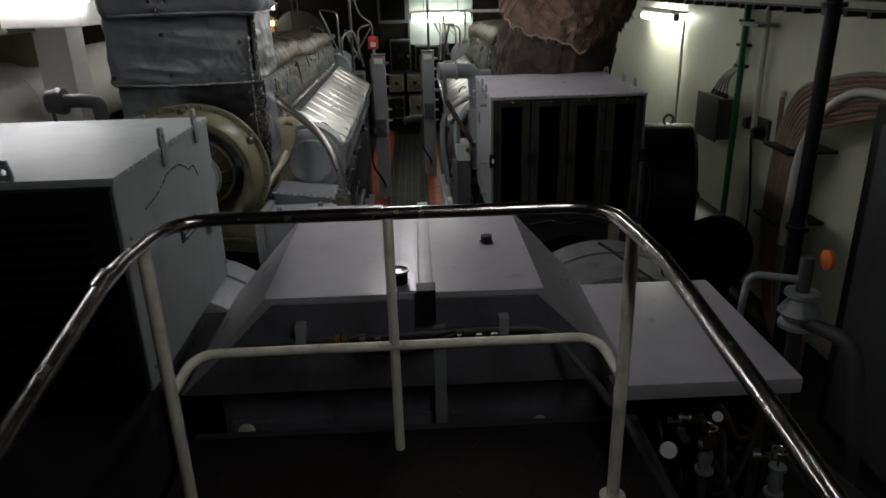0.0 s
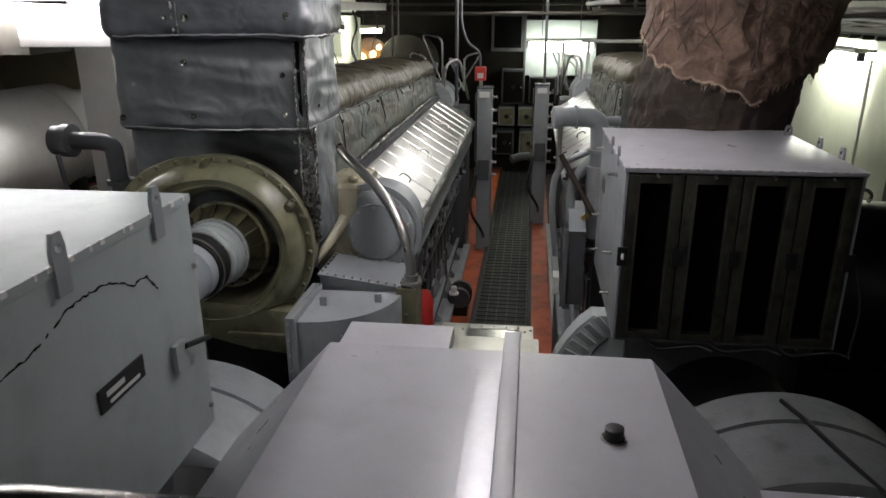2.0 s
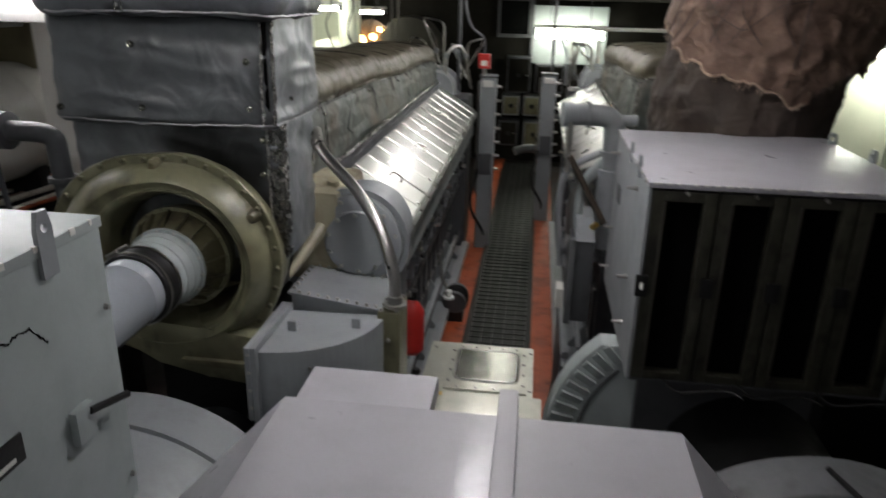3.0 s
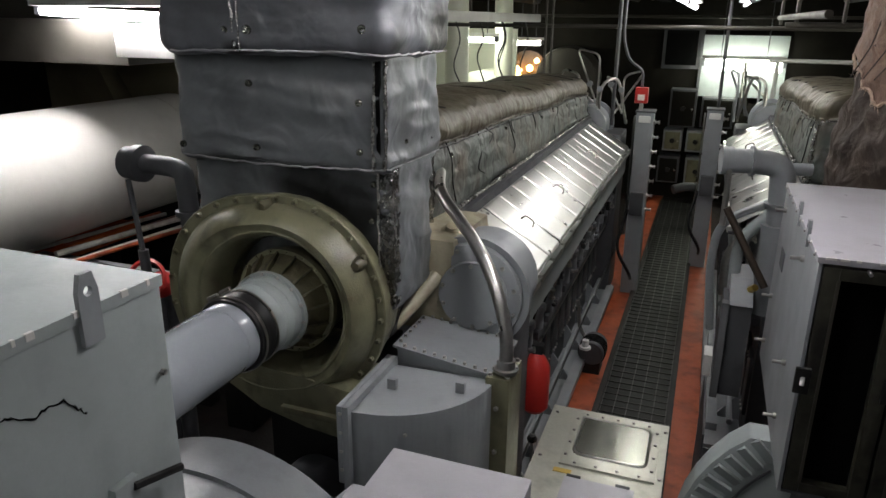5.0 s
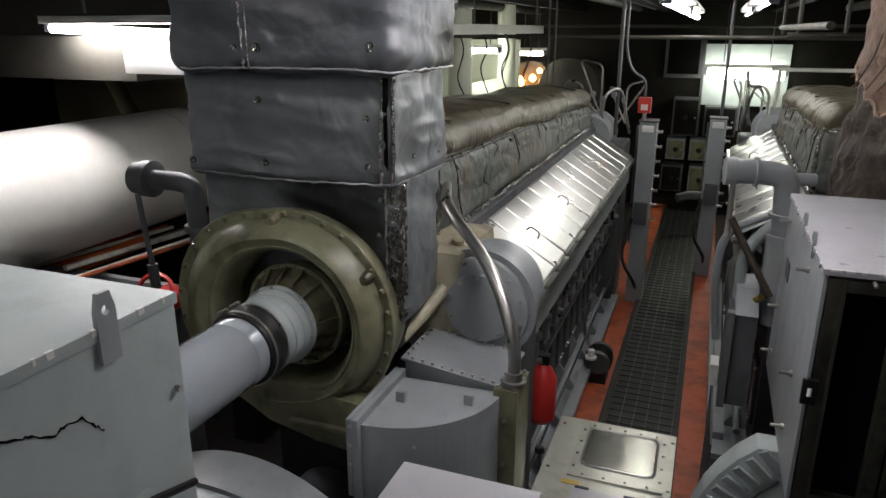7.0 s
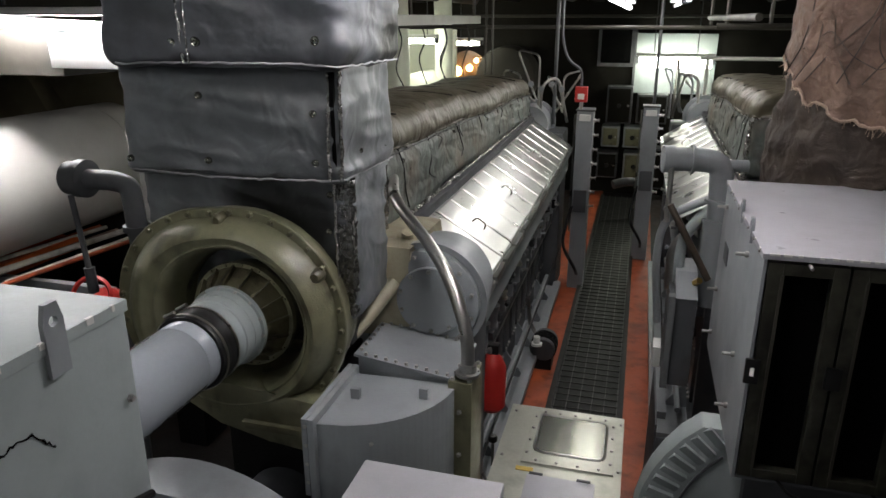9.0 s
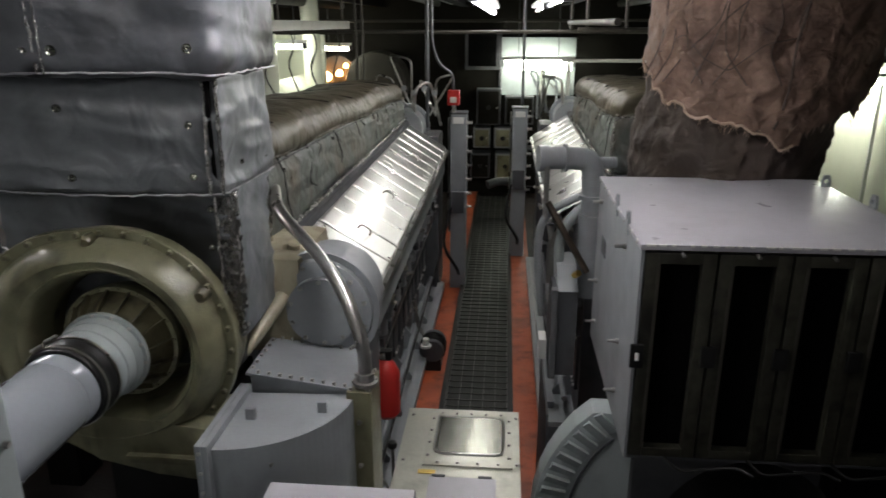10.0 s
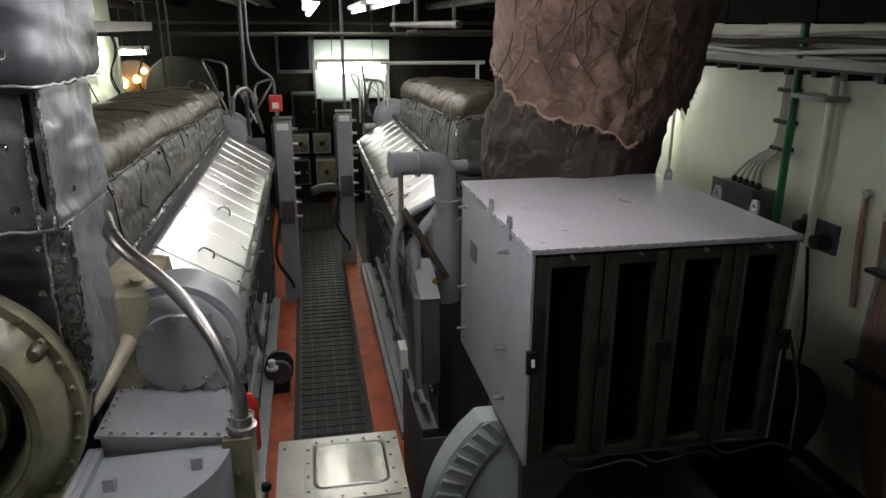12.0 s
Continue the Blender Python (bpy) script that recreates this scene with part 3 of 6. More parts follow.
def build_terminal_clutter():
    g = thing("terminal_fittings", (1.1, 2.4, FLOOR), "dark tangle of hoses, brackets and pipe fittings under the terminal box", "pipework")
    rng = random.Random(52)
    for i in range(26):
        x, z = rng.uniform(0.82, 1.45), rng.uniform(-0.62, 0.0)
        y, r = rng.uniform(2.44, 2.6), rng.uniform(0.014, 0.036)
        ax = rng.choice(((0, -1, 0), (1, -0.3, 0), (0, -0.3, 1)))
        part("fitting", lathe((x, y, z), ax, [(0, r), (r, r), (r * 1.1, r * 0.65), (r * 2.4, r * 0.6), (r * 2.5, r * 0.95), (r * 3.1, r * 0.95)], 10), rng.choice((BLACK, GREY_D, RUST, GREY_D, STEEL)), g)
    for i in range(9):
        x0, x1 = rng.uniform(0.8, 1.4), rng.uniform(0.8, 1.5)
        z0, z1 = rng.uniform(-0.5, 0.05), rng.uniform(-0.9, -0.1)
        part("hose", pipe([(x0, 2.6, z0), (x0 + 0.03, 2.44, z0 - 0.03), ((x0 + x1) / 2, 2.42, (z0 + z1) / 2 - 0.08), (x1, 2.46, z1), (x1, 2.6, z1 - 0.05)], rng.uniform(0.008, 0.017), 0.08, 8), rng.choice((BLACK, BLACK, GREY_D, RUST)), g)
    for x, y, z, r in ((1.0, 2.4, -0.16, 0.035), (1.2, 2.42, -0.02, 0.022), (0.83, 2.4, -0.42, 0.03)):
        part("drain_cap", lathe((x, y, z), (-0.35, -0.75, 0.6), [(-0.12, r * 0.4), (0, r * 0.5), (0.004, r), (0.014, r), (0.018, r * 0.7)], 18), WHITE, g, "pale round cap")
    part("foot_rail", box(0.78, 1.5, 2.44, 2.5, -0.8, -0.74, 0.006), GREY_D, g)
    part("rail_leg", box(1.1, 1.16, 2.45, 2.49, FLOOR, -0.8, 0.004), GREY_D, g)


build_terminal_clutter()

# valve manifold and pipes standing beside the right terminal box


def build_standpipe():
    g = thing("valve_manifold", (1.85, 3.1, FLOOR), "tall dull grey valve manifold with a bent vent pipe", "valve")
    part("standpipe", pipe([(1.85, 3.05, FLOOR), (1.85, 3.05, 0.1), (1.85, 3.05, 0.42)], 0.032, 0), GREY_D, g)
    part("side_pipe", pipe([(1.85, 3.05, 0.3), (1.62, 3.15, 0.3), (1.6, 3.15, 0.0)], 0.018, 0.06), GREY, g)
    part("valve_body", lathe((1.85, 3.05, 0.05), (0, 0, 1), [(0, 0.09), (0.02, 0.09), (0.03, 0.06), (0.08, 0.1), (0.16, 0.05), (0.17, 0.08), (0.19, 0.08)], 20), GREY, g)
    part("bent_pipe", pipe([(1.85, 3.0, 0.1), (2.0, 2.8, 0.08), (2.02, 2.7, -0.4), (2.02, 2.7, FLOOR)], 0.036, 0.15), GREY_D, g)
    part("red_handle", lathe((1.93, 3.05, 0.4), (1, 0, 0), [(0, 0.02), (0.01, 0.05), (0.03, 0.05), (0.04, 0.02)], 16), ORANGE, g)


build_standpipe()
for x in (1.72, 1.86):
    whole("floor_pipe", pipe([(x, 2.9, -0.55), (x + 0.3, 1.4, -0.55), (x + 0.35, -1.5, -0.55), (x + 0.35, -1.5, FLOOR)], 0.03, 0.1), GREY_D, "dull grey pipe running low beside the platform", "pipe", "low pipes by the platform")

# ---- air intake box beside the platform ----


def lug(parent, x, y, z, along_y, h=0.075, w=0.05, mat=None):
    """A flat lifting eye, standing up on an edge."""
    bm = bmesh.new()
    t = 0.006
    prof = [(-w / 2, -h), (w / 2, -h), (w / 2, h * 0.5), (w * 0.3, h), (-w * 0.3, h), (-w / 2, h * 0.5)]
    hole = [(0.011 * math.cos(a), h * 0.5 + 0.011 * math.sin(a)) for a in (2 * math.pi * i / 12 for i in range(12))]
    for s in (-t, t):
        for ring in (prof, hole):
            for a, b in ring:
                bm.verts.new((x + (0 if along_y else a) + (s if along_y else 0), y + (a if along_y else 0) + (0 if along_y else s), z + b))
    bm.verts.ensure_lookup_table()
    n = len(prof) + len(hole)
    ang = [math.atan2(b - h * 0.5, a) for a, b in prof]
    for k in (0, n):
        o = [bm.verts[k + i] for i in range(6)]
        q = [bm.verts[k + 6 + i] for i in range(12)]
        eds = [bm.edges.new((o[i], o[(i + 1) % 6])) for i in range(6)] + [bm.edges.new((q[i], q[(i + 1) % 12])) for i in range(12)]
        bmesh.ops.triangle_fill(bm, edges=eds, use_beauty=True)
    for base, cnt in ((0, 6), (6, 12)):
        for i in range(cnt):
            j = (i + 1) % cnt
            bm.faces.new((bm.verts[base + i], bm.verts[base + j], bm.verts[n + base + j], bm.verts[n + base + i]))
    bmesh.ops.recalc_face_normals(bm, faces=bm.faces[:])
    return part("lifting_lug", bm, mat or GREY, parent, smooth=False)


def build_intake_box():
    g = thing("air_intake_box", (-1.7, 2.8, 0.15), "large grey green sheet steel air intake box with scratched side", "air intake")
    part("casing", box(-2.7, -1.005, 2.26, 3.37, 0.32, 1.125, 0.008), PANEL, g)
    part("lid_edge", box(-2.7, -1.0, 2.255, 3.375, 1.1, 1.128, 0.004), PANEL, g)
    # black panel and slats paint the shadow on the box's unlit front
    part("front_shade_panel", box(-2.69, -1.012, 2.235, 2.27, 0.33, 1.098, 0.004), BLACK, g)
    for i in range(14):
        part("front_shade_slat", box(-2.55, -1.1, 2.225, 2.24, 0.41 + i * 0.045, 0.43 + i * 0.045, 0.002), DARK, g)
    for y in (2.74, 3.17):
        lug(g, -1.0, y, 1.125, True)
    lug(g, -1.35, 2.27, 1.12, False)
    p = part("name_plate", box(-1.006, -0.999, 2.79, 3.0, 0.70, 0.765, 0.002), BLACK, g, "black name plate with worn pale bars")
    part("plate_bar", box(-1.0, -0.997, 2.82, 2.9, 0.735, 0.75, 0), SIGN_W, p)
    part("plate_bar", box(-1.0, -0.997, 2.83, 2.97, 0.712, 0.722, 0), SIGN_W, p)
    l = part("latch", box(-1.01, -0.985, 3.15, 3.22, 0.62, 0.71, 0.005), PANEL, g)
    part("latch_arm", rod((-0.985, 3.2, 0.69), (-0.97, 3.33, 0.66), 0.01, 8), BLACK, l)
    rng = random.Random(5)
    for run in (((2.48, 0.948), (2.555, 0.958), (2.614, 0.967), (2.64, 0.975)), ((2.66, 0.981), (2.668, 0.985)), ((2.69, 0.993), (2.746, 1.011), (2.806, 1.018), (2.84, 1.016), (2.9, 1.011), (2.957, 0.992), (2.981, 0.979), (3.02, 0.962), (3.04, 0.969), (3.084, 0.962), (3.106, 0.936), (3.129, 0.91))):
        pts = []
        for (ya, za), (yb, zb) in zip(run, run[1:]):
            for i in range(4):
                f = i / 4
                pts.append((-1.0045, ya + (yb - ya) * f, za + (zb - za) * f + rng.uniform(-0.004, 0.004)))
        pts.append((-1.0045, *run[-1]))
        part("scratch", pipe(pts, 0.0022, 0, 5, wobble=lambda i: 0.7 * math.sin(i * 2.3) * math.sin(i * 0.9)), DARK, g, "cracked dark scratch in the paint")
    # white flecks draw the bright dashed line of the worn top edge
    for k in range(16):
        y = 2.3 + k * 0.068 + 0.02 * math.sin(k * 2.7)
        w = 0.005 + 0.014 * abs(math.sin(k * 1.9))
        part("worn_glint_fleck", box(-1.006, -0.9985, y, y + w, 1.118 - 0.004 * abs(math.sin(k)), 1.1292, 0), SIGN_W, g)
    part("stand", prism([(-2.5, FLOOR), (-1.15, FLOOR), (-1.15, 0.1), (-1.1, 0.33), (-2.6, 0.33), (-2.5, 0.1)], 2.5, 3.3, 0.01), GREY_D, g)
    bolts(g, [(-1.0, 3.34, z) for z in (0.4, 0.9)] + [(-1.0, 2.3, z) for z in (0.4, 0.9)], (1, 0, 0), 0.008, 0.01)


build_intake_box()

TC = Vector((-1.418, 4.40, 0.578))   # centre of the turbocharger inlet


def build_intake_pipe():
    g = thing("intake_pipe", (TC.x, 3.8, 0.5), "smooth grey intake pipe between air box and turbocharger", "pipe")
    part("pipe_body", lathe((TC.x, 3.34, TC.z), (0, 1, 0), [(0, 0.13), (0.7, 0.13), (0.704, 0.127), (0.708, 0.13), (0.79, 0.13)], 48), GLOSS, g)
    part("rubber_sleeve", lathe((TC.x, 4.105, TC.z), (0, 1, 0), [(0, 0.13), (0, 0.141), (0.02, 0.146), (0.045, 0.1395), (0.06, 0.1395), (0.08, 0.146), (0.1, 0.142), (0.1, 0.12)], 48), BLACK, g, "black rubber sleeve")
    for y in (4.118, 4.188):
        c = part("hose_clip", lathe((TC.x, y, TC.z), (0, 1, 0), [(0, 0.146), (0, 0.149), (0.012, 0.149), (0.012, 0.146)], 48, closed=True), STEEL, g)
        a = radians(118)
        p = Vector((TC.x + math.cos(a) * 0.155, y + 0.006, TC.z + math.sin(a) * 0.155))
        part("clip_screw", rod(p - Vector((0.022, 0, 0.012)), p + Vector((0.022, 0, 0.012)), 0.008, 8), STEEL, c)


build_intake_pipe()


def swell(p):
    """The scroll grows wider on its outer side."""
    d = p - TC
    r = math.hypot(d.x, d.z)
    if r > 0.2:
        w = min(1.0, max(0.0, (r - 0.25) / 0.17))
        k = max(0.0, math.cos(math.atan2(d.z, d.x) - radians(192))) ** 1.3
        return Vector((TC.x + d.x * (1 + 0.36 * w * k), p.y, TC.z + d.z * (1 + 0.36 * w * k)))
    return p


def swollen(bm):
    for v in bm.verts:
        v.co = swell(v.co)
    return bm


def build_turbo():
    g = thing("turbocharger", (TC.x, 4.6, FLOOR), "oily olive turbocharger with a wide bolted inlet ring", "turbocharger")
    part("inlet_bell", swollen(lathe(TC, (0, 1, 0), [(0.115, 0.443), (0.085, 0.443), (0.08, 0.439), (0.08, 0.408), (0.066, 0.404), (0.03, 0.391), (-0.002, 0.371), (-0.018, 0.357), (-0.022, 0.349), (-0.018, 0.342), (-0.008, 0.330), (-0.006, 0.318), (-0.010, 0.314), (-0.006, 0.306), (0.02, 0.292), (0.06, 0.280), (0.115, 0.274)], 84, closed=True)), OLIVE, g)
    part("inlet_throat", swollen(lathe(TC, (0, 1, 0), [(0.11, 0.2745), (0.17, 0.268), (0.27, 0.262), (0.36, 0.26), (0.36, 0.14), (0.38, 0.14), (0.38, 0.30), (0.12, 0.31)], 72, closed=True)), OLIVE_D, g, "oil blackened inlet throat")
    part("volute", swollen(lathe(TC, (0, 1, 0), [(0.38, 0.2), (0.38, 0.345), (0.12, 0.42), (0.17, 0.43), (0.28, 0.41), (0.40, 0.35), (0.46, 0.24), (0.6, 0.22)], 64)), OLIVE, g)
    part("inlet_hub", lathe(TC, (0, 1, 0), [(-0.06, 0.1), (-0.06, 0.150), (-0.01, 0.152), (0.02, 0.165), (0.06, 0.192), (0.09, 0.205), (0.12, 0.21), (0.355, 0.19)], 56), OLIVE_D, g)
    part("hub_flange", lathe(TC, (0, 1, 0), [(-0.09, 0.12), (-0.09, 0.148), (-0.082, 0.151), (-0.05, 0.151), (-0.048, 0.163), (-0.028, 0.163), (-0.024, 0.15)], 56), PANEL, g, "grey green hub flange")
    part("hub_ring", lathe(TC, (0, 1, 0), [(0.07, 0.204), (0.07, 0.221), (0.10, 0.221), (0.10, 0.204)], 56, closed=True), OLIVE, g)
    part("hose_band", lathe((TC.x, 4.2, TC.z), (0, 1, 0), [(0, 0.13), (0, 0.141), (0.055, 0.141), (0.06, 0.146), (0.112, 0.146), (0.115, 0.13)], 48), PANEL, g)
    for i in range(16):
        a = 2 * math.pi * i / 16 + 0.1
        n = Vector((math.cos(a), 0, math.sin(a)))
        u = Vector((-math.sin(a), 0, math.cos(a))) * 0.0045
        bm = bmesh.new()
        prof = [TC + n * 0.15 + Vector((0, -0.03, 0)), TC + n * 0.172 + Vector((0, -0.012, 0)), TC + n * 0.214 + Vector((0, 0.068, 0)), TC + n * 0.19 + Vector((0, 0.075, 0))]
        f1 = [bm.verts.new(p + u) for p in prof]
        f2 = [bm.verts.new(p - u) for p in prof]
        bm.faces.new(f1)
        bm.faces.new(f2[::-1])
        for k in range(4):
            bm.faces.new((f1[k], f2[k], f2[(k + 1) % 4], f1[(k + 1) % 4]))
        bmesh.ops.recalc_face_normals(bm, faces=bm.faces[:])
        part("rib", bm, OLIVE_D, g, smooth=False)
    bolts(g, [swell(p) for p in ring_spots(TC + Vector((0, 0.08, 0)), (0, -1, 0), 0.425, 30)], (0, -1, 0), 0.0105, 0.016, OLIVE)
    bolts(g, ring_spots(TC + Vector((0, -0.048, 0)), (0, -1, 0), 0.157, 14), (0, -1, 0), 0.006, 0.009, STEEL)
    bolts(g, ring_spots(TC + Vector((0, 0.07, 0)), (0, -1, 0), 0.213, 18), (0, -1, 0), 0.006, 0.009, OLIVE)
    for a in (31, 98):
        c = swell(TC + Vector((math.cos(radians(a)) * 0.402, 0.055, math.sin(radians(a)) * 0.402)))
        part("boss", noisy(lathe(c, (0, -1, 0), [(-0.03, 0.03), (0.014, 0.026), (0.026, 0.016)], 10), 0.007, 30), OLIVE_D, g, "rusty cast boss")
    # scroll outlet swinging below to the charge air duct
    part("scroll_outlet", prism([(-1.82, 0.34), (-1.68, 0.2), (-1.52, 0.11), (-1.3, 0.06), (-1.035, 0.03), (-1.035, 0.27), (-1.3, 0.3)], 4.38, 4.66, 0.04), OLIVE, g)
    part("outlet_flange", box(-1.043, -1.0215, 4.19, 4.64, 0.0, 0.33, 0.004), GREY, g)
    bolts(g, [(-1.028, y, z) for y in (4.2,) for z in (0.06, 0.14, 0.22, 0.3)], (0, -1, 0), 0.009, 0.012)
    part("rib_bar", box(-1.40, -1.1, 4.355, 4.385, 0.13, 0.16, 0.006), OLIVE, g)
    part("casing_arm", pipe([(-1.12, 4.62, 0.36), (-1.02, 4.8, 0.47), (-0.95, 4.97, 0.58)], 0.034, 0.1), BEIGE, g)
    # pedestal blackened to paint the deep shade beneath the turbocharger
    part("pedestal", box(-1.7, -1.1, 4.7, 4.95, FLOOR, 0.3, 0.02), BLACK, g)


build_turbo()


def build_charge_duct():
    g = thing("charge_air_duct", (-0.8, 4.5, FLOOR), "grey charge air duct with a curved front and bolted cover plates", "air duct")
    curve = [(-1.005, 4.62), (-1.005, 4.215)] + [(-1.005 + 0.435 * math.sin(a), 4.64 - 0.42 * math.cos(a)) for a in (radians(12 + i * 4) for i in range(19))] + [(-0.57, 4.64)]
    part("curved_duct", prism(curve, -0.25, 0.3, 0.004, "z"), GREY, g)
    part("duct_side_flange", box(-1.02, -0.995, 4.19, 4.64, -0.05, 0.33, 0.003), GREY, g)
    part("upper_body", box(-1.0, -0.58, 4.645, 4.96, 0.0, 0.30, 0.004), GREY, g)
    def tilt(x):
        return 0.372 - 0.13 * (x + 1.0)
    part("upper_wedge", prism([(-1.0, 0.3), (-0.58, 0.3), (-0.58, tilt(-0.58) - 0.001), (-1.0, tilt(-1.0) - 0.001)], 4.645, 4.96, 0.002), GREY, g)
    c = part("cover_plate", prism([(-1.012, tilt(-1.012)), (-0.565, tilt(-0.565)), (-0.565, tilt(-0.565) + 0.012), (-1.012, tilt(-1.012) + 0.012)], 4.625, 4.975, 0.002), GREY, g)
    for a, b, n in (((-0.985, 4.64), (-0.59, 4.64), 9), ((-0.985, 4.958), (-0.59, 4.958), 9), ((-0.995, 4.645), (-0.995, 4.955), 6), ((-0.585, 4.645), (-0.585, 4.955), 5)):
        bolts(c, [(p.x, p.y, tilt(p.x) + 0.012) for p in edge_spots((*a, 0), (*b, 0), n)], (0, 0, 1), 0.008, 0.012)
    for x, y in ((-0.925, 4.43), (-0.668, 4.5)):
        part("lifting_block", box(x - 0.018, x + 0.018, y - 0.012, y + 0.012, 0.3, 0.345, 0.003), GREY, g)
    part("corner_column", box(-0.6, -0.5, 4.6, 4.8, -0.9, 0.33, 0.008), OLIVE, g, "oily olive corner column")
    bolts(g, [(-0.55, 4.597, z) for z in (-0.6, -0.4, -0.2, 0.0, 0.2)], (0, -1, 0), 0.009, 0.012)
    bolts(g, [(-0.585, 4.62, 0.33), (-0.515, 4.62, 0.33), (-0.515, 4.78, 0.33)], (0, 0, 1), 0.009, 0.012)
    bolts(g, [(-0.8, 4.265, z) for z in (0.1, 0.22)], (0, -1, 0), 0.007, 0.01)
    part("lower_body", box(-1.0, -0.6, 4.6, 5.0, FLOOR, -0.25, 0.01), GREY_D, g)
    return g


build_charge_duct()

# ---- lagged exhaust trunk over the turbocharger ----


def seam(parent, pts, r=0.012, mat=None, name="seam"):
    r = r * (0.72 if mat is None and r < 0.0125 else 1.0)
    pts = rounded(pts, 0.02, 3)
    fine = []
    for a, b in zip(pts, pts[1:]):
        k = max(1, int((b - a).length / 0.025))
        fine += [a.lerp(b, i / k) for i in range(k)]
    fine.append(pts[-1])
    fine = [p + Vector((noise.noise(p * 31), noise.noise(p * 37 + Vector((5, 0, 0))), noise.noise(p * 41 + Vector((0, 9, 0))))) * 0.006 for p in fine]
    return part(name, pipe(fine, r, 0, 8, wobble=lambda i: 0.35 * math.sin(i * 1.9) * math.sin(i * 0.7)), mat or FOIL, parent)


def button(parent, x, y, z, d=(0, -1, 0), r=0.014):
    b = part("button", lathe((x, y, z), d, [(-0.01, r), (0.004, r * 0.95), (0.007, r * 0.75), (0.005, r * 0.4), (0.008, 0.0)], 14), INSPECT, parent)


def build_exhaust_trunk():
    g = thing("lagged_exhaust_stack", (-1.4, 4.9, FLOOR), "exhaust trunk lagged in dark grey quilted jackets with foil seams", "exhaust")

    X1 = -0.972   # the side face towards the walkway

    def flare(p):
        # the skirts hang a little wider towards their lower edges
        f = max(0.0, min(1.0, (1.54 - p.z) / 0.42)) if p.z > 1.12 else 0.0
        return Vector((p.x, p.y + (0.05 * f if p.y > 4.8 else 0.0) - (0.018 * f if p.y < 4.6 else 0.0), p.z))
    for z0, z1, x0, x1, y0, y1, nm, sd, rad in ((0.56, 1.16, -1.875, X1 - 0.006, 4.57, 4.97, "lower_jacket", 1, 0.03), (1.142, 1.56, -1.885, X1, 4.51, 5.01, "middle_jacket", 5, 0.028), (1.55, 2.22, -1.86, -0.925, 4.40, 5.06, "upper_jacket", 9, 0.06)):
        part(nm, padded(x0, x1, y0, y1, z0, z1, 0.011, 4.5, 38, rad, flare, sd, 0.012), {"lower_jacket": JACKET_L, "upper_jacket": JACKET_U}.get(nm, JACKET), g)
    part("core_duct", box(-1.8, -1.03, 4.65, 4.92, 0.4, 2.29, 0.02), BLACK, g)

    def F(x, z, y0, off=0.004):
        return flare(Vector((x, y0 - off, z)))

    def S(y, z, off=0.004):
        return flare(Vector((X1 + off, y, z)))
    # lower hems: a thin pale raw edge along each skirt
    seam(g, [F(x, 1.15 - 0.012 * math.sin((x + 1.9) * 3.4), 4.502, 0.0) for x in (-1.87, -1.7, -1.5, -1.3, -1.1, -0.99)] + [S(y, 1.148 - 0.02 * (y - 4.5), 0.002) for y in (4.54, 4.7, 4.85, 4.99)], 0.0038, JOINT, "hem")
    seam(g, [(x, 4.398, 1.556 + 0.01 * math.sin((x + 1.8) * 3)) for x in (-1.8, -1.6, -1.4, -1.2, -1.05, -0.98)] + [(-0.935, 4.42, 1.556), (-0.923, 4.5, 1.556), (-0.922, 4.75, 1.556), (-0.923, 5.0, 1.556)], 0.0038, JOINT, "hem")
    # laced corner of the middle skirt: two cords with a dark gap between
    part("seam_gap", prism([(X1 - 0.034, 4.494), (X1 - 0.018, 4.494), (X1 - 0.018, 4.52), (X1 - 0.034, 4.52)], 1.155, 1.54, 0.002, "z"), DARK, g, "dark laced gap")
    seam(g, [F(X1 - 0.038, 1.15, 4.494), F(X1 - 0.042, 1.3, 4.5), F(X1 - 0.038, 1.545, 4.51)], 0.0085)
    seam(g, [S(4.508, 1.15, 0.0), S(4.515, 1.3, 0.0), S(4.51, 1.545, 0.0)], 0.0095)
    # double seam up the front of the upper skirt
    seam(g, [(-1.512, 4.394, 1.56), (-1.518, 4.39, 1.85), (-1.535, 4.394, 2.2)], 0.008)
    seam(g, [(-1.488, 4.394, 1.56), (-1.492, 4.39, 1.85), (-1.51, 4.394, 2.2)], 0.006)
    # crumpled foil bandage down the corner of the lower skirt
    bm = bmesh.new()
    rng = random.Random(33)
    grid = []
    for k in range(41):
        z = 0.585 + 0.555 * k / 40
        row = []
        for i in range(11):
            f = i / 10
            x, y = (X1 - 0.055 + 0.055 * f / 0.7, 4.566) if f < 0.7 else (X1 - 0.001, 4.566 + 0.05 * (f - 0.7) / 0.3)
            w = 0.006 * noise.noise(Vector((f * 6, z * 45, 1.0))) + 0.005 * rng.random()
            row.append(bm.verts.new((x + (w if f >= 0.6 else 0.2 * w) + 0.004 * noise.noise(Vector((f, z * 20, 3))), y - (w if f < 0.75 else 0.0), z)))
        grid.append(row)
    for p, q in zip(grid, grid[1:]):
        for i in range(10):
            bm.faces.new((p[i], p[i + 1], q[i + 1], q[i]))
    bmesh.ops.solidify(bm, geom=bm.faces[:], thickness=0.008)
    bmesh.ops.recalc_face_normals(bm, faces=bm.faces[:])
    part("foil_bandage", bm, FOIL, g, "crumpled foil bandage", smooth=False)
    seam(g, [(X1 - 0.06, 4.562, 0.59), (X1 - 0.062, 4.56, 0.85), (X1 - 0.06, 4.562, 1.13)], 0.009)
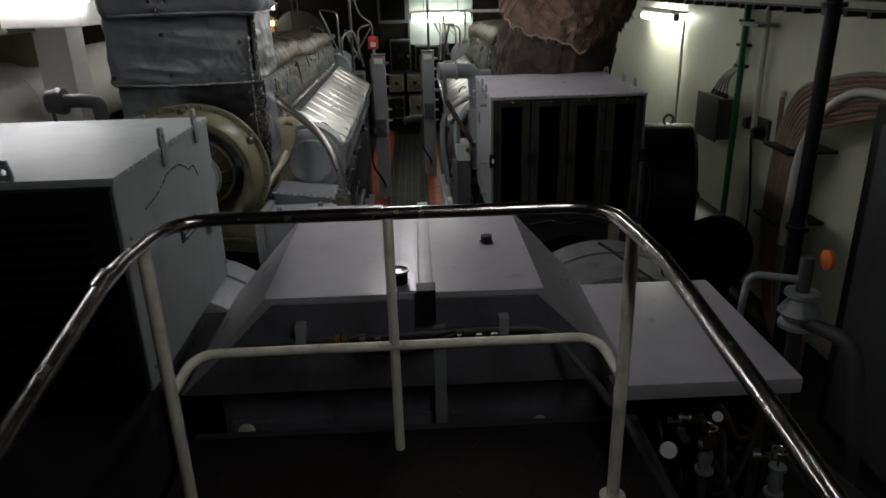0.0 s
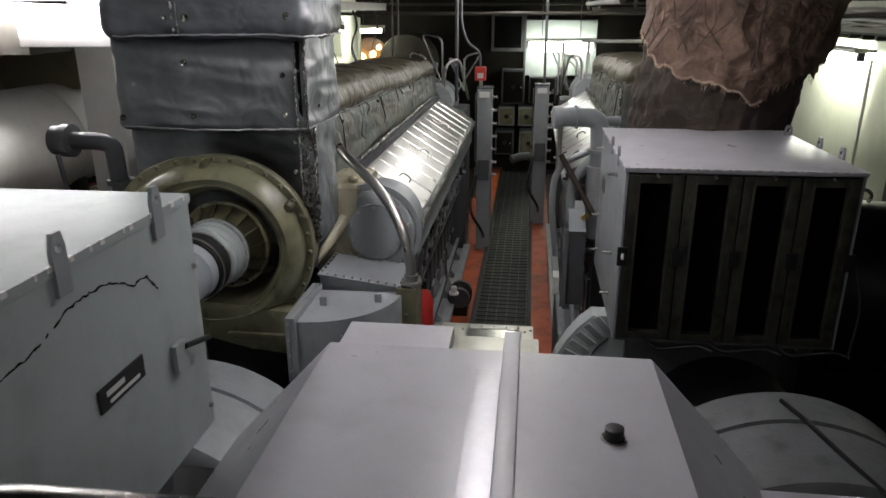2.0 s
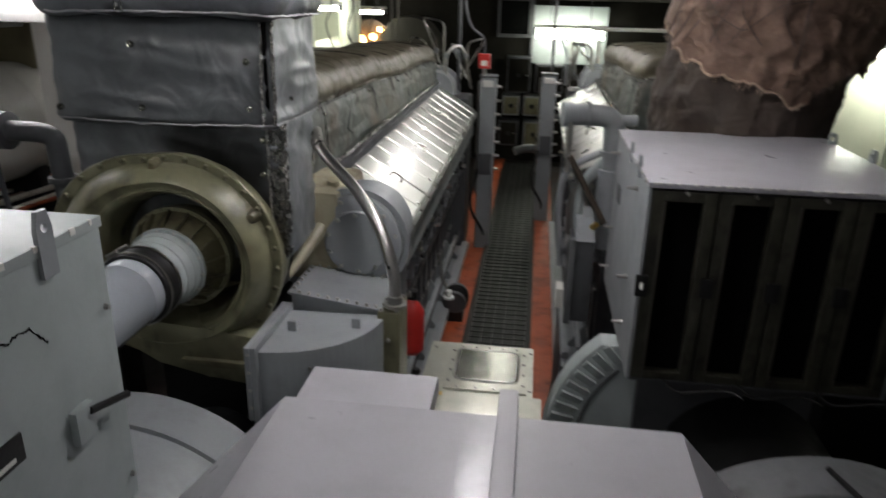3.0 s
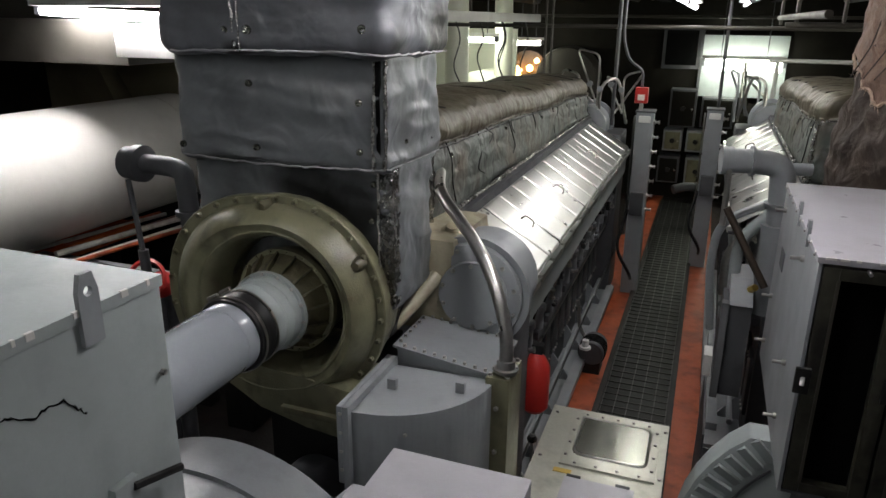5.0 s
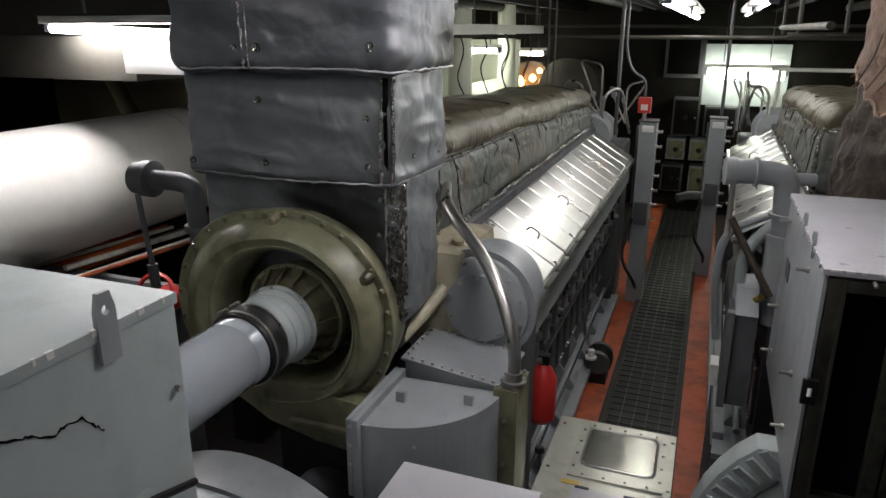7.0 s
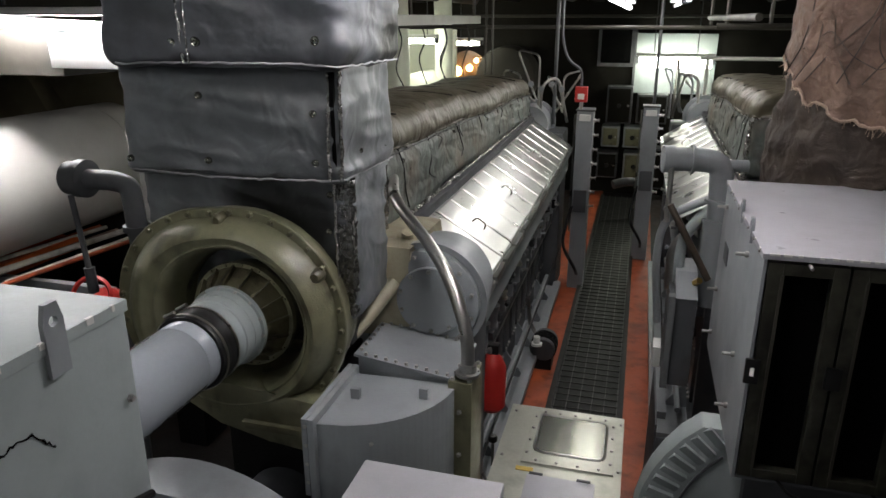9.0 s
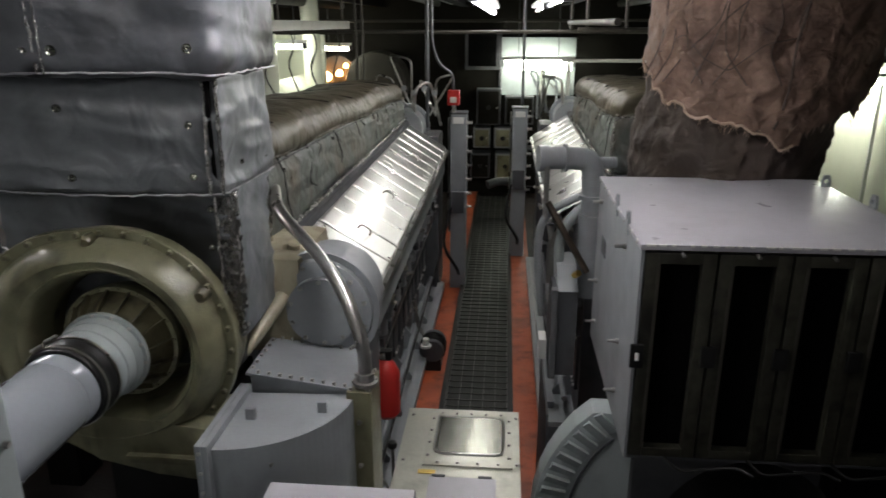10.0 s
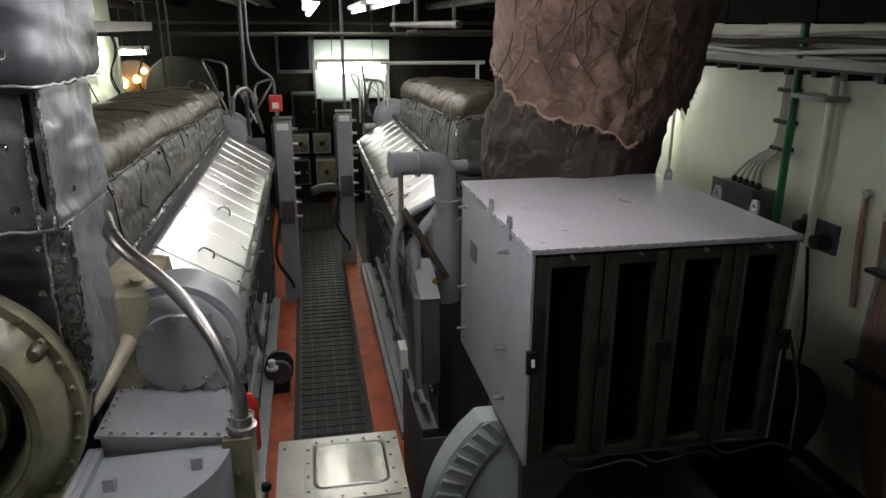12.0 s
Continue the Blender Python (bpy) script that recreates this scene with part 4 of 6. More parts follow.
    for x, z in ((-1.07, 1.388), (-1.067, 1.212), (-1.535, 1.44), (-1.512, 1.2), (-1.86, 1.19)):
        button(g, *F(x, z, 4.5))
    for x, z in ((-1.55, 1.63), (-1.455, 1.635), (-1.0, 1.64)):
        button(g, x, 4.394, z, r=0.018)
    for x, z in ((-1.055, 1.075), (-1.065, 0.93), (-1.8, 1.06)):
        button(g, x, 4.566, z)
    for y, z in ((4.72, 1.4), (4.68, 1.23), (4.9, 1.2)):
        button(g, *S(y, z, 0.002), (1, 0, 0), 0.011)


build_exhaust_trunk()


def build_steel_elbow():
    g = thing("steel_vent_pipe", (-0.53, 4.65, 0.33), "bare steel vent pipe bending down beside the engine end", "pipe")
    part("pipe_body", pipe([(-1.08, 5.35, 0.97), (-1.0, 5.12, 0.93), (-0.74, 4.88, 0.79), (-0.62, 4.76, 0.68), (-0.535, 4.67, 0.5), (-0.53, 4.66, 0.34)], 0.027, 0.12, 16), STEEL, g)
    part("collar", lathe((-0.53, 4.66, 0.34), (0, 0, 1), [(0, 0.05), (0.015, 0.05), (0.017, 0.036), (0.05, 0.034)], 20), STEEL, g)


build_steel_elbow()

# ---- the two diesel engines ----


def build_engine(ox, s, y0, y1, n, label):
    """ox: the lower cover edge; s: -1 when the engine lies to the west of the walkway."""
    X = lambda d: ox + s * d   # d: metres into the engine from the cover's lower edge
    g = thing("diesel_engine", (X(0.6), (y0 + y1) / 2, FLOOR), label, "engine", "two diesel engines")

    def ebox(d0, d1, a, b, z0, z1, bevel=0.006):
        return box(min(X(d0), X(d1)), max(X(d0), X(d1)), a, b, z0, z1, bevel)
    part("crankcase", ebox(0.26, 1.3, y0, y1, FLOOR + 0.05, -0.1, 0.02), GREY_D, g)
    part("cylinder_block", ebox(0.2, 1.3, y0, y1, -0.1, 0.4, 0.02), GREY, g)
    part("bed_flange", ebox(0.06 if s < 0 else -0.02, 1.4, y0, y1 + 0.2, FLOOR + 0.03, FLOOR + 0.1, 0.006), GREY, g)
    step = (y1 - y0) / n
    lo, hi = Vector((X(0), 0, 0.415)), Vector((X(0.4), 0, 0.665))
    up = Vector((-(hi.z - lo.z) * s, 0, abs(hi.x - lo.x))).normalized()
    across = (hi - lo)
    for i in range(n):
        a, b = y0 + i * step + 0.004, y0 + (i + 1) * step - 0.004
        bm = bmesh.new()
        # a pressed sheet: flat field, raised rib at each joint, turned-down lip
        prof = [(a, 0.0), (a + 0.01, 0.006), (a + 0.026, 0.006), (a + 0.036, 0.0), (b, 0.0)]
        rows = []
        for f, lift in ((-0.06, -0.05), (0.0, 0.0), (0.03, 0.007), (0.97, 0.007), (1.0, 0.0), (1.04, -0.04)):
            k = 1.0 if 0.02 < f < 0.98 else 0.25
            lift += 0.0025 * math.sin(i * 2.4 + 3 * f)
            rows.append([bm.verts.new(lo + across * f + up * (lift + h * k) + Vector((0, y, 0))) for y, h in prof])
        for p, q in zip(rows, rows[1:]):
            for k in range(len(prof) - 1):
                bm.faces.new((p[k], p[k + 1], q[k + 1], q[k]))
        bmesh.ops.recalc_face_normals(bm, faces=bm.faces[:])
        bmesh.ops.solidify(bm, geom=bm.faces[:], thickness=0.003)
        c = part("cover_panel", bm, COVER, g, "bright brushed aluminium cover panel", False)
        if i in ((2, 5, 10) if s < 0 else (3, 8)):
            m = lo + across * 0.48 + up * 0.008 + Vector((0, a + (b - a) * 0.72, 0))
            w = across.normalized() * 0.042
            part("handle", pipe([m - w, m - w * 0.8 + up * 0.034, m + w * 0.8 + up * 0.034, m + w], 0.005, 0.028, 8), RUST, c)
        # side of the engine: doors, pumps and fuel pipes, cylinder by cylinder
        mid = (a + b) / 2
        d = part("crankcase_door", ebox(0.235, 0.27, a + 0.05, b - 0.05, -0.95, -0.5, 0.012), GREY_D, g)
        bolts(d, [(X(0.235), yy, z) for yy in (a + 0.08, mid, b - 0.08) for z in (-0.92, -0.53)], (-s, 0, 0), 0.01, 0.014)
        q = part("fuel_pump", lathe((X(0.15), mid, -0.22), (0, 0, 1), [(0, 0.05), (0.12, 0.05), (0.125, 0.062), (0.16, 0.062), (0.165, 0.042), (0.3, 0.04), (0.31, 0.02), (0.36, 0.018)], 16), GREY, g)
        part("fuel_pipe", pipe([(X(0.15), mid, 0.1), (X(0.1), mid + 0.03, 0.24), (X(0.19), mid + 0.1, 0.36)], 0.009, 0.06, 8), STEEL, q)
        part("pump_bracket", ebox(0.11, 0.26, mid - 0.09, mid + 0.09, -0.27, -0.22, 0.008), GREY_D, g)
        rng = random.Random(i * 7 + (3 if s > 0 else 0))
        for k in range(7):
            yy, zz, rr = a + rng.random() * (b - a), rng.uniform(-0.15, 0.34), rng.uniform(0.01, 0.028)
            p0 = Vector((X(rng.uniform(0.07, 0.18)), yy, zz))
            ax = rng.choice(((0, 0, 1), (0, 1, 0), (-s, 0, 0.2)))
            part("fitting", lathe(p0, ax, [(0, rr), (rr * 0.8, rr), (rr * 0.9, rr * 0.6), (rr * 2.4, rr * 0.55), (rr * 2.5, rr * 0.9), (rr * 3.2, rr * 0.9)], 8), rng.choice((STEEL, BLACK, GREY, STEEL_L, GREY_D)), g)
        part("injector_pipe", pipe([(X(0.08), a + 0.05, 0.3), (X(0.06), a + 0.12, 0.18 + 0.05 * rng.random()), (X(0.08), b - 0.1, 0.05), (X(0.15), b - 0.05, -0.15)], 0.008, 0.06, 8), rng.choice((BLACK, STEEL)), g)
        if i % 2:
            part("stay", prism([(X(0.08), FLOOR + 0.1), (X(0.26), FLOOR + 0.1), (X(0.26), -0.95)], mid - 0.012, mid + 0.012, 0), GREY, g)
    for i in range(n):
        part("cover_edge_bar", ebox(-0.03, 0.0, y0 + i * step + 0.02, y0 + (i + 1) * step - 0.025, 0.37, 0.41, 0.008), COVER, g)
    part("edge_channel", ebox(-0.02, 0.02, y0, y1, 0.365, 0.385, 0.004), GREY_D, g)
    part("side_plate", ebox(0.015, 0.03, y0 + 0.05, y1, 0.16, 0.365, 0.003), PANEL, g, "pale grey green side plate")
    for z, r, m in ((0.25, 0.016, STEEL), (0.12, 0.024, GREY_D), (-0.36, 0.03, GREY_D), (-0.42, 0.018, STEEL), (-1.05, 0.022, GREY)):
        part("rail_pipe", rod((X(0.08 if z > 0 else 0.17), y0 + 0.1, z), (X(0.08 if z > 0 else 0.17), y1 - 0.1, z), r, 12), m, g)
    part("bed_plate", ebox(0.02, 0.1, y0 + 0.2, y1, FLOOR + 0.1, FLOOR + 0.16, 0.004), GREY, g)
    part("control_rod", rod((X(0.04), y0, -0.75), (X(0.06), y1, -0.75), 0.008, 8), BLACK, g)
    part("head_casing", ebox(0.4, 1.3, y0, y1, 0.4, 0.72, 0.03), GREY_D, g)
    # far end pipework
    part("end_casing", lathe((X(0.45), y1, 0.62), (0, 1, 0), [(0, 0.2), (0.3, 0.2), (0.32, 0.24), (0.36, 0.24), (0.38, 0.16), (0.6, 0.15)], 32), GREY, g)
    part("end_pipe", pipe([(X(0.35), y1 + 0.1, 0.7), (X(0.35), y1 + 0.1, 1.05), (X(0.2), y1 + 0.3, 1.12), (X(0.1), y1 + 0.5, 0.6)], 0.016, 0.12), STEEL, g)
    part("gear_casing", ebox(0.08, 1.2, y1, y1 + 0.5, FLOOR + 0.05, 0.55, 0.04), GREY_D, g)
    return g


build_engine(-0.63, -1, 5.3, 9.75, 15, "long grey diesel engine with bright aluminium top covers")
build_engine(0.34, 1, 6.95, 10.75, 13, "long grey diesel engine with bright aluminium covers and end pipes")


def build_engine_end():
    """Beige end casing with the round cover, at the near end of the first engine."""
    g = thing("engine_end_casing", (-0.8, 5.1, FLOOR), "oily beige engine end casing with a round grey cover", "engine casing")
    part("casing", noisy(lathe((-0.80, 4.97, 0.5), (0, 1, 0), [(0, 0.1), (0, 0.2), (0.02, 0.235), (0.25, 0.24), (0.35, 0.235)], 48), 0.004, 9), GREY, g)
    c = part("round_cover", lathe((-0.775, 4.945, 0.515), (0, 1, 0), [(0, 0.02), (0, 0.155), (0.006, 0.158), (0.03, 0.158)], 48), GREY, g, "round grey cover plate")
    bolts(c, ring_spots((-0.775, 4.945, 0.515), (0, -1, 0), 0.142, 10, 0.2), (0, -1, 0), 0.009, 0.012)
    bolts(g, ring_spots((-0.80, 4.975, 0.5), (0, -1, 0), 0.215, 12), (0, -1, 0), 0.009, 0.014, STEEL)
    part("collar", lathe((-0.80, 5.38, 0.5), (0, 1, 0), [(-0.36, 0.24), (-0.36, 0.268), (-0.32, 0.268), (-0.32, 0.24)], 48, closed=True), GREY, g)
    part("shoulder", noisy(box(-1.2, -0.86, 4.96, 5.5, 0.3, 0.76, 0.07), 0.008, 9), BEIGE, g)
    part("flange_a", lathe((-0.93, 5.1, 0.74), (0.2, -0.3, 1), [(0, 0.05), (0.02, 0.05), (0.025, 0.03), (0.05, 0.028)], 16), BEIGE, g)
    part("lower_casing", box(-1.1, -0.62, 5.0, 5.45, FLOOR, 0.3, 0.02), GREY_D, g)


build_engine_end()


def manifold_jacket(cx, s, y0, y1, label):
    g = thing("exhaust_manifold", (cx, (y0 + y1) / 2, 0.7), label, "exhaust", "two lagged manifolds")

    def sag(p):
        k = min(1.0, max(0.0, (p.z - 0.75) / 0.5))
        return Vector((p.x + s * k * k * 0.08 * (1 if (p.x - cx) * s < 0 else 0.2), p.y, p.z + drop(p.y, p.z)))

    def drop(y, z):
        return 0.012 * math.sin(y * 3.1) - 0.036 * (y - y0) * max(0.0, min(1.0, (z - 0.72) / 0.4)) + (0.03 if z > 0.9 else 0.0)

    def dome(p):
        # the top bulges like a bolster
        f = (p.x - cx) / 0.35
        return Vector((p.x + s * 0.03, p.y, p.z + drop(p.y, p.z) + (0.05 * (1 - f * f) if p.z > 1.1 else 0.0)))
    part("side_jacket", padded(cx - 0.34, cx + 0.34, y0, y1, 0.72, 1.13, 0.016, 5, 30, 0.09, sag, 3, 0.01), JACKET_O, g)
    part("top_jacket", padded(cx - 0.35, cx + 0.35, y0 + 0.02, y1, 1.05, 1.23, 0.016, 4, 30, 0.09, dome, 8, 0.01), JACKET_T, g, "brown oily top lagging")
    xe = cx - s * 0.33
    k = 16
    def on_side(y, z, off=0.012):
        q = sag(Vector((xe - s * off, y, z)))
        return (q.x - s * 0.004, q.y, q.z)
    seam(g, [on_side(y0 + (y1 - y0) * i / k, 1.09 + 0.008 * math.sin(i)) for i in range(k + 1)], 0.010, JACKET_T)
    seam(g, [on_side(y0 + (y1 - y0) * i / k, 1.065 + 0.008 * math.sin(i), 0.016) for i in range(k + 1)], 0.004, BLACK, "lacing_cord")
    seam(g, [(xe - s * 0.01, y0 + (y1 - y0) * i / k, 0.74) for i in range(k + 1)], 0.012, FOIL)
    seam(g, [(xe, y0 + 0.0, 0.74), (xe - s * 0.008, y0 - 0.005, 0.95), (xe, y0, 1.12)], 0.014)
    seam(g, [(xe, y0 - 0.005, 1.12), (cx, y0 - 0.01, 1.13), (cx + s * 0.3, y0 - 0.005, 1.13)], 0.010)
    for i in range(8):
        y = y0 + 0.25 + i * (y1 - y0 - 0.4) / 7 + 0.1 * math.sin(i * 5.1)
        w = 0.12 * math.sin(i * 2.3)
        part("lacing_wire", pipe([on_side(y, 1.1), on_side(y + 0.05, 1.0 - 0.3 * w), on_side(y + 0.03 - w, 0.9), on_side(y + 0.07, 0.8 + 0.06 * math.sin(i))], 0.004, 0.05, 6), BLACK, g)
        part("lacing_wire", pipe([on_side(y + 0.12, 1.1), on_side(y + 0.2 + w, 1.02), on_side(y + 0.14, 0.96)], 0.003, 0.03, 6), BLACK, g)
        tw = [dome(Vector((cx - s * (0.3 - 0.45 * f), y + 0.1 - 0.3 * f + w * f, 1.236))) for f in (0.0, 0.35, 0.7, 1.0)]
        part("lacing_wire", pipe(tw, 0.0045, 0.05, 6), BLACK, g)
    for i in range(4):
        button(g, *on_side(y0 + 0.3 + i * (y1 - y0 - 0.5) / 4, 1.02), (-s, 0, 0), 0.012)
    return g


manifold_jacket(-1.4, -1, 5.2, 9.75, "exhaust manifold in stained grey quilted lagging laced with wire")
manifold_jacket(1.06, 1, 6.95, 9.95, "far exhaust manifold in stained grey quilted lagging")

# red fire extinguisher body and small pump beside the walkway


def build_extinguisher():
    g = thing("fire_extinguisher", (-0.69, 6.0, -0.62), "red steel bottle hanging beside the engine end", "fire extinguisher")
    part("bottle", lathe((-0.69, 6.0, -0.62), (0, 0, 1), [(0, 0.03), (0, 0.06), (0.03, 0.085), (0.3, 0.085), (0.36, 0.055), (0.39, 0.025)], 24), REDS, g)
    part("valve_head", box(-0.72, -0.65, 5.97, 6.03, -0.23, -0.17, 0.01), BLACK, g)
    part("wall_bracket", box(-0.78, -0.74, 5.9, 6.1, -0.5, -0.45, 0.003), STEEL, g)


def build_motor(x, y, z):
    g = thing("small_pump", (x, y, z), "small dark motor pump standing on the red deck", "pump")
    part("motor", lathe((x, y - 0.12, z), (0, 1, 0), [(0, 0.03), (0, 0.1), (0.02, 0.11), (0.24, 0.11), (0.26, 0.07), (0.3, 0.05)], 24), GREY_D, g)
    for i in range(6):
        part("fin", lathe((x, y - 0.08 + i * 0.025, z), (0, 1, 0), [(0, 0.108), (0, 0.12), (0.006, 0.12), (0.006, 0.108)], 20, closed=True), BLACK, g)
    part("foot", box(x - 0.08, x + 0.08, y - 0.1, y + 0.1, FLOOR + 0.02, z - 0.07, 0.006), BLACK, g)
    part("pipe", pipe([(x - 0.05, y + 0.1, z), (x - 0.15, y + 0.15, z + 0.1), (x - 0.18, y + 0.1, z + 0.4)], 0.018, 0.08), STEEL, g)
    part("coupling_flange", lathe((x - 0.05, y - 0.15, z + 0.06), (0, 0, 1), [(0, 0.05), (0.02, 0.05), (0.022, 0.03), (0.08, 0.03)], 16), WHITE, g)


build_extinguisher()
build_motor(-0.60, 7.95, -1.08)

# ---- inspection hatch box at the head of the walkway ----


def build_hatch():
    g = thing("inspection_box", (-0.17, 5.0, FLOOR), "pale steel box with a bolted framed inspection window", "machine cover")
    part("body", box(-0.46, 0.105, 3.7, 5.46, FLOOR, -0.255, 0.008), STEEL_L, g)
    part("top_plate", box(-0.47, 0.11, 3.7, 5.47, -0.255, -0.245, 0.003), STEEL_L, g)
    f = part("window_frame", prism([(-0.345, 4.96), (0.075, 4.96), (0.075, 5.43), (-0.345, 5.43)], -0.245, -0.235, 0.002, "z"), STEEL_L, g)
    part("window_lip", pipe([(-0.30, 5.38, -0.235), (0.03, 5.38, -0.235), (0.03, 5.05, -0.235), (-0.30, 5.05, -0.235), (-0.30, 5.38, -0.235)], 0.008, 0.05, 8), STEEL, f)
    part("window_pane", box(-0.295, 0.025, 5.055, 5.375, -0.236, -0.232, 0), INSPECT, f, "dull reflecting inspection pane")
    for a, b, n in (((-0.325, 5.41), (0.055, 5.41), 5), ((-0.325, 4.98), (0.055, 4.98), 4), ((-0.328, 4.98), (-0.328, 5.41), 4), ((0.058, 4.98), (0.058, 5.41), 4)):
        bolts(f, edge_spots((*a, -0.235), (*b, -0.235), n), (0, 0, 1), 0.007, 0.008, STEEL)
    bolts(g, [(-0.44, y, -0.245) for y in (3.9, 4.3, 4.7, 5.0, 5.4)] + [(0.095, y, -0.245) for y in (3.9, 4.3, 4.7, 5.0, 5.4)], (0, 0, 1), 0.008, 0.008)
    d = part("small_door", box(-0.3, 0.0, 4.6, 4.86, -0.245, -0.225, 0.004), HOOD, g)
    for x in (-0.26, -0.05):
        part("hinge", rod((x - 0.03, 4.865, -0.228), (x + 0.03, 4.865, -0.228), 0.01, 10), GREY_D, d)
    part("name_tag", box(-0.36, -0.28, 4.9, 4.93, -0.245, -0.242, 0), BRASS, g)


build_hatch()


def build_lever():
    g = thing("control_lever", (-0.52, 5.2, -0.6), "black knobbed control lever on a bracket", "lever")
    part("bracket", box(-0.56, -0.48, 5.1, 5.3, -0.66, -0.6, 0.006), GREY_D, g)
    part("rod", rod((-0.52, 5.2, -0.6), (-0.52, 5.18, -0.3), 0.008, 8), STEEL, g)
    part("knob", lathe((-0.52, 5.18, -0.31), (0, 0, 1), [(0, 0.01), (0.01, 0.022), (0.025, 0.025), (0.04, 0.018), (0.045, 0.0)], 14), BLACK, g)
    part("link", rod((-0.54, 5.25, -0.62), (-0.7, 5.6, -0.75), 0.009, 8), STEEL, g)
    part("post", box(-0.55, -0.49, 5.16, 5.26, FLOOR, -0.66, 0.004), GREY_D, g)


build_lever()

# ---- filter box of the second engine ----
FX0, FX1, FY0, FY1, FZ0, FZ1 = 0.475, 1.485, 4.51, 5.62, 0.155, 1.0


def build_filter_box():
    g = thing("air_filter_box", (0.98, 5.0, FZ0), "large grey sheet steel air filter box with four dark filters", "air intake")
    t = 0.012
    part("top_plate", box(FX0 - 0.006, FX1 + 0.006, FY0 - 0.006, FY1, FZ1 - 0.02, FZ1, 0.004), HOOD, g)
    part("side_plate", box(FX0, FX0 + t, FY0, FY1, FZ0, FZ1 - 0.02, 0.003), GREY, g)
    part("side_plate", box(FX1 - t, FX1, FY0, FY1, FZ0, FZ1 - 0.02, 0.003), GREY, g)
    part("back_plate", box(FX0 + t, FX1 - t, FY1 - t, FY1, FZ0, FZ1 - 0.02, 0.003), GREY, g)
    part("bottom_plate", box(FX0 + t, FX1 - t, FY0, FY1 - t, FZ0, FZ0 + t, 0.003), GREY_D, g)
    w = (FX1 - FX0 - 2 * t) / 4
    for i in range(4):
        a = FX0 + t + i * w
        b = a + w
        f = part("filter_frame", box(a + 0.004, a + 0.05, FY0 - 0.004, FY0 + 0.035, FZ0 + 0.015, FZ1 - 0.03, 0.004), FILTER_F, g, "dull olive filter frame")
        part("frame_side", box(b - 0.05, b - 0.004, FY0 - 0.004, FY0 + 0.035, FZ0 + 0.015, FZ1 - 0.03, 0.004), FILTER_F, f)
        part("frame_head", box(a + 0.05, b - 0.05, FY0 - 0.004, FY0 + 0.035, FZ1 - 0.07, FZ1 - 0.03, 0.004), FILTER_F, f)
        part("frame_foot", box(a + 0.05, b - 0.05, FY0 - 0.004, FY0 + 0.035, FZ0 + 0.015, FZ0 + 0.05, 0.004), FILTER_F, f)
        part("filter_mat", box(a + 0.05, b - 0.05, FY0 + 0.033, FY0 + 0.06, FZ0 + 0.05, FZ1 - 0.07, 0), DARK, f)
        part("inner_ledge", box(a + 0.045, a + 0.055, FY0 - 0.008, FY0 + 0.02, FZ0 + 0.05, FZ1 - 0.07, 0.002), BEAM, f)
        part("wing_nut", rod((a + w / 2, FY0 - 0.005, FZ1 - 0.028), (a + w / 2 + 0.004, FY0 - 0.025, FZ1 - 0.035), 0.006, 8), STEEL, f)
        part("catch", box(b - 0.025, b + 0.025, FY0 - 0.02, FY0 - 0.004, 0.55, 0.63, 0.006), BLACK, f)
    part("latch", box(FX0 - 0.012, FX0 + 0.035, FY0 - 0.02, FY0 - 0.004, 0.54, 0.63, 0.006), BLACK, g)
    part("latch_pin", rod((FX0 + 0.01, FY0 - 0.03, 0.575), (FX0 + 0.012, FY0 - 0.018, 0.6), 0.007, 8), WHITE, g)
    for y in (4.78, 5.05):
        lug(g, FX0 - 0.004, y, FZ1, True, 0.045, 0.04)
        lug(g, FX1 + 0.004, y + 0.02, FZ1, True, 0.055, 0.05)
    lug(g, FX1 - 0.02, 5.46, FZ1, False, 0.055, 0.04)
    for y in (4.8, 5.5):
        for z in (0.9, 0.5, 0.28):
            part("side_bolt", lathe((FX0, y, z), (-1, 0, 0), [(0, 0.012), (0.012, 0.012), (0.014, 0.007), (0.045, 0.007)], 10), STEEL, g)
    p = part("small_plate", box(FX0 - 0.004, FX0, 5.3, 5.42, 0.68, 0.76, 0.001), GREY_D, g)
    for i in range(8):
        part("edge_screw", rod((FX0 - 0.002, 4.56 + i * 0.14, FZ1 - 0.01), (FX0 - 0.012, 4.56 + i * 0.14, FZ1 - 0.01), 0.005, 6), STEEL, g)
    # white flecks stand for edge wear and the glint painted along it
    rng = random.Random(8)
    for k in range(22):
        x = FX0 + 0.01 + (FX1 - FX0 - 0.06) * k / 22 + rng.uniform(0, 0.02)
        part("worn_glint_fleck", box(x, x + rng.uniform(0.008, 0.032), FY0 - 0.0085, FY0 - 0.004, FZ1 - 0.006, FZ1 + 0.0012, 0), SIGN_W, g)
    for k in range(9):
        y = FY0 + 0.03 + 0.12 * k + rng.uniform(0, 0.04)
        part("worn_glint_fleck", box(FX0 - 0.0085, FX0 - 0.004, y, y + rng.uniform(0.006, 0.025), FZ1 - 0.005, FZ1 + 0.0012, 0), SIGN_W, g)
    part("support", box(0.6, 1.4, 4.9, 5.5, FLOOR, FZ0, 0.01), GREY_D, g)
    return g


build_filter_box()


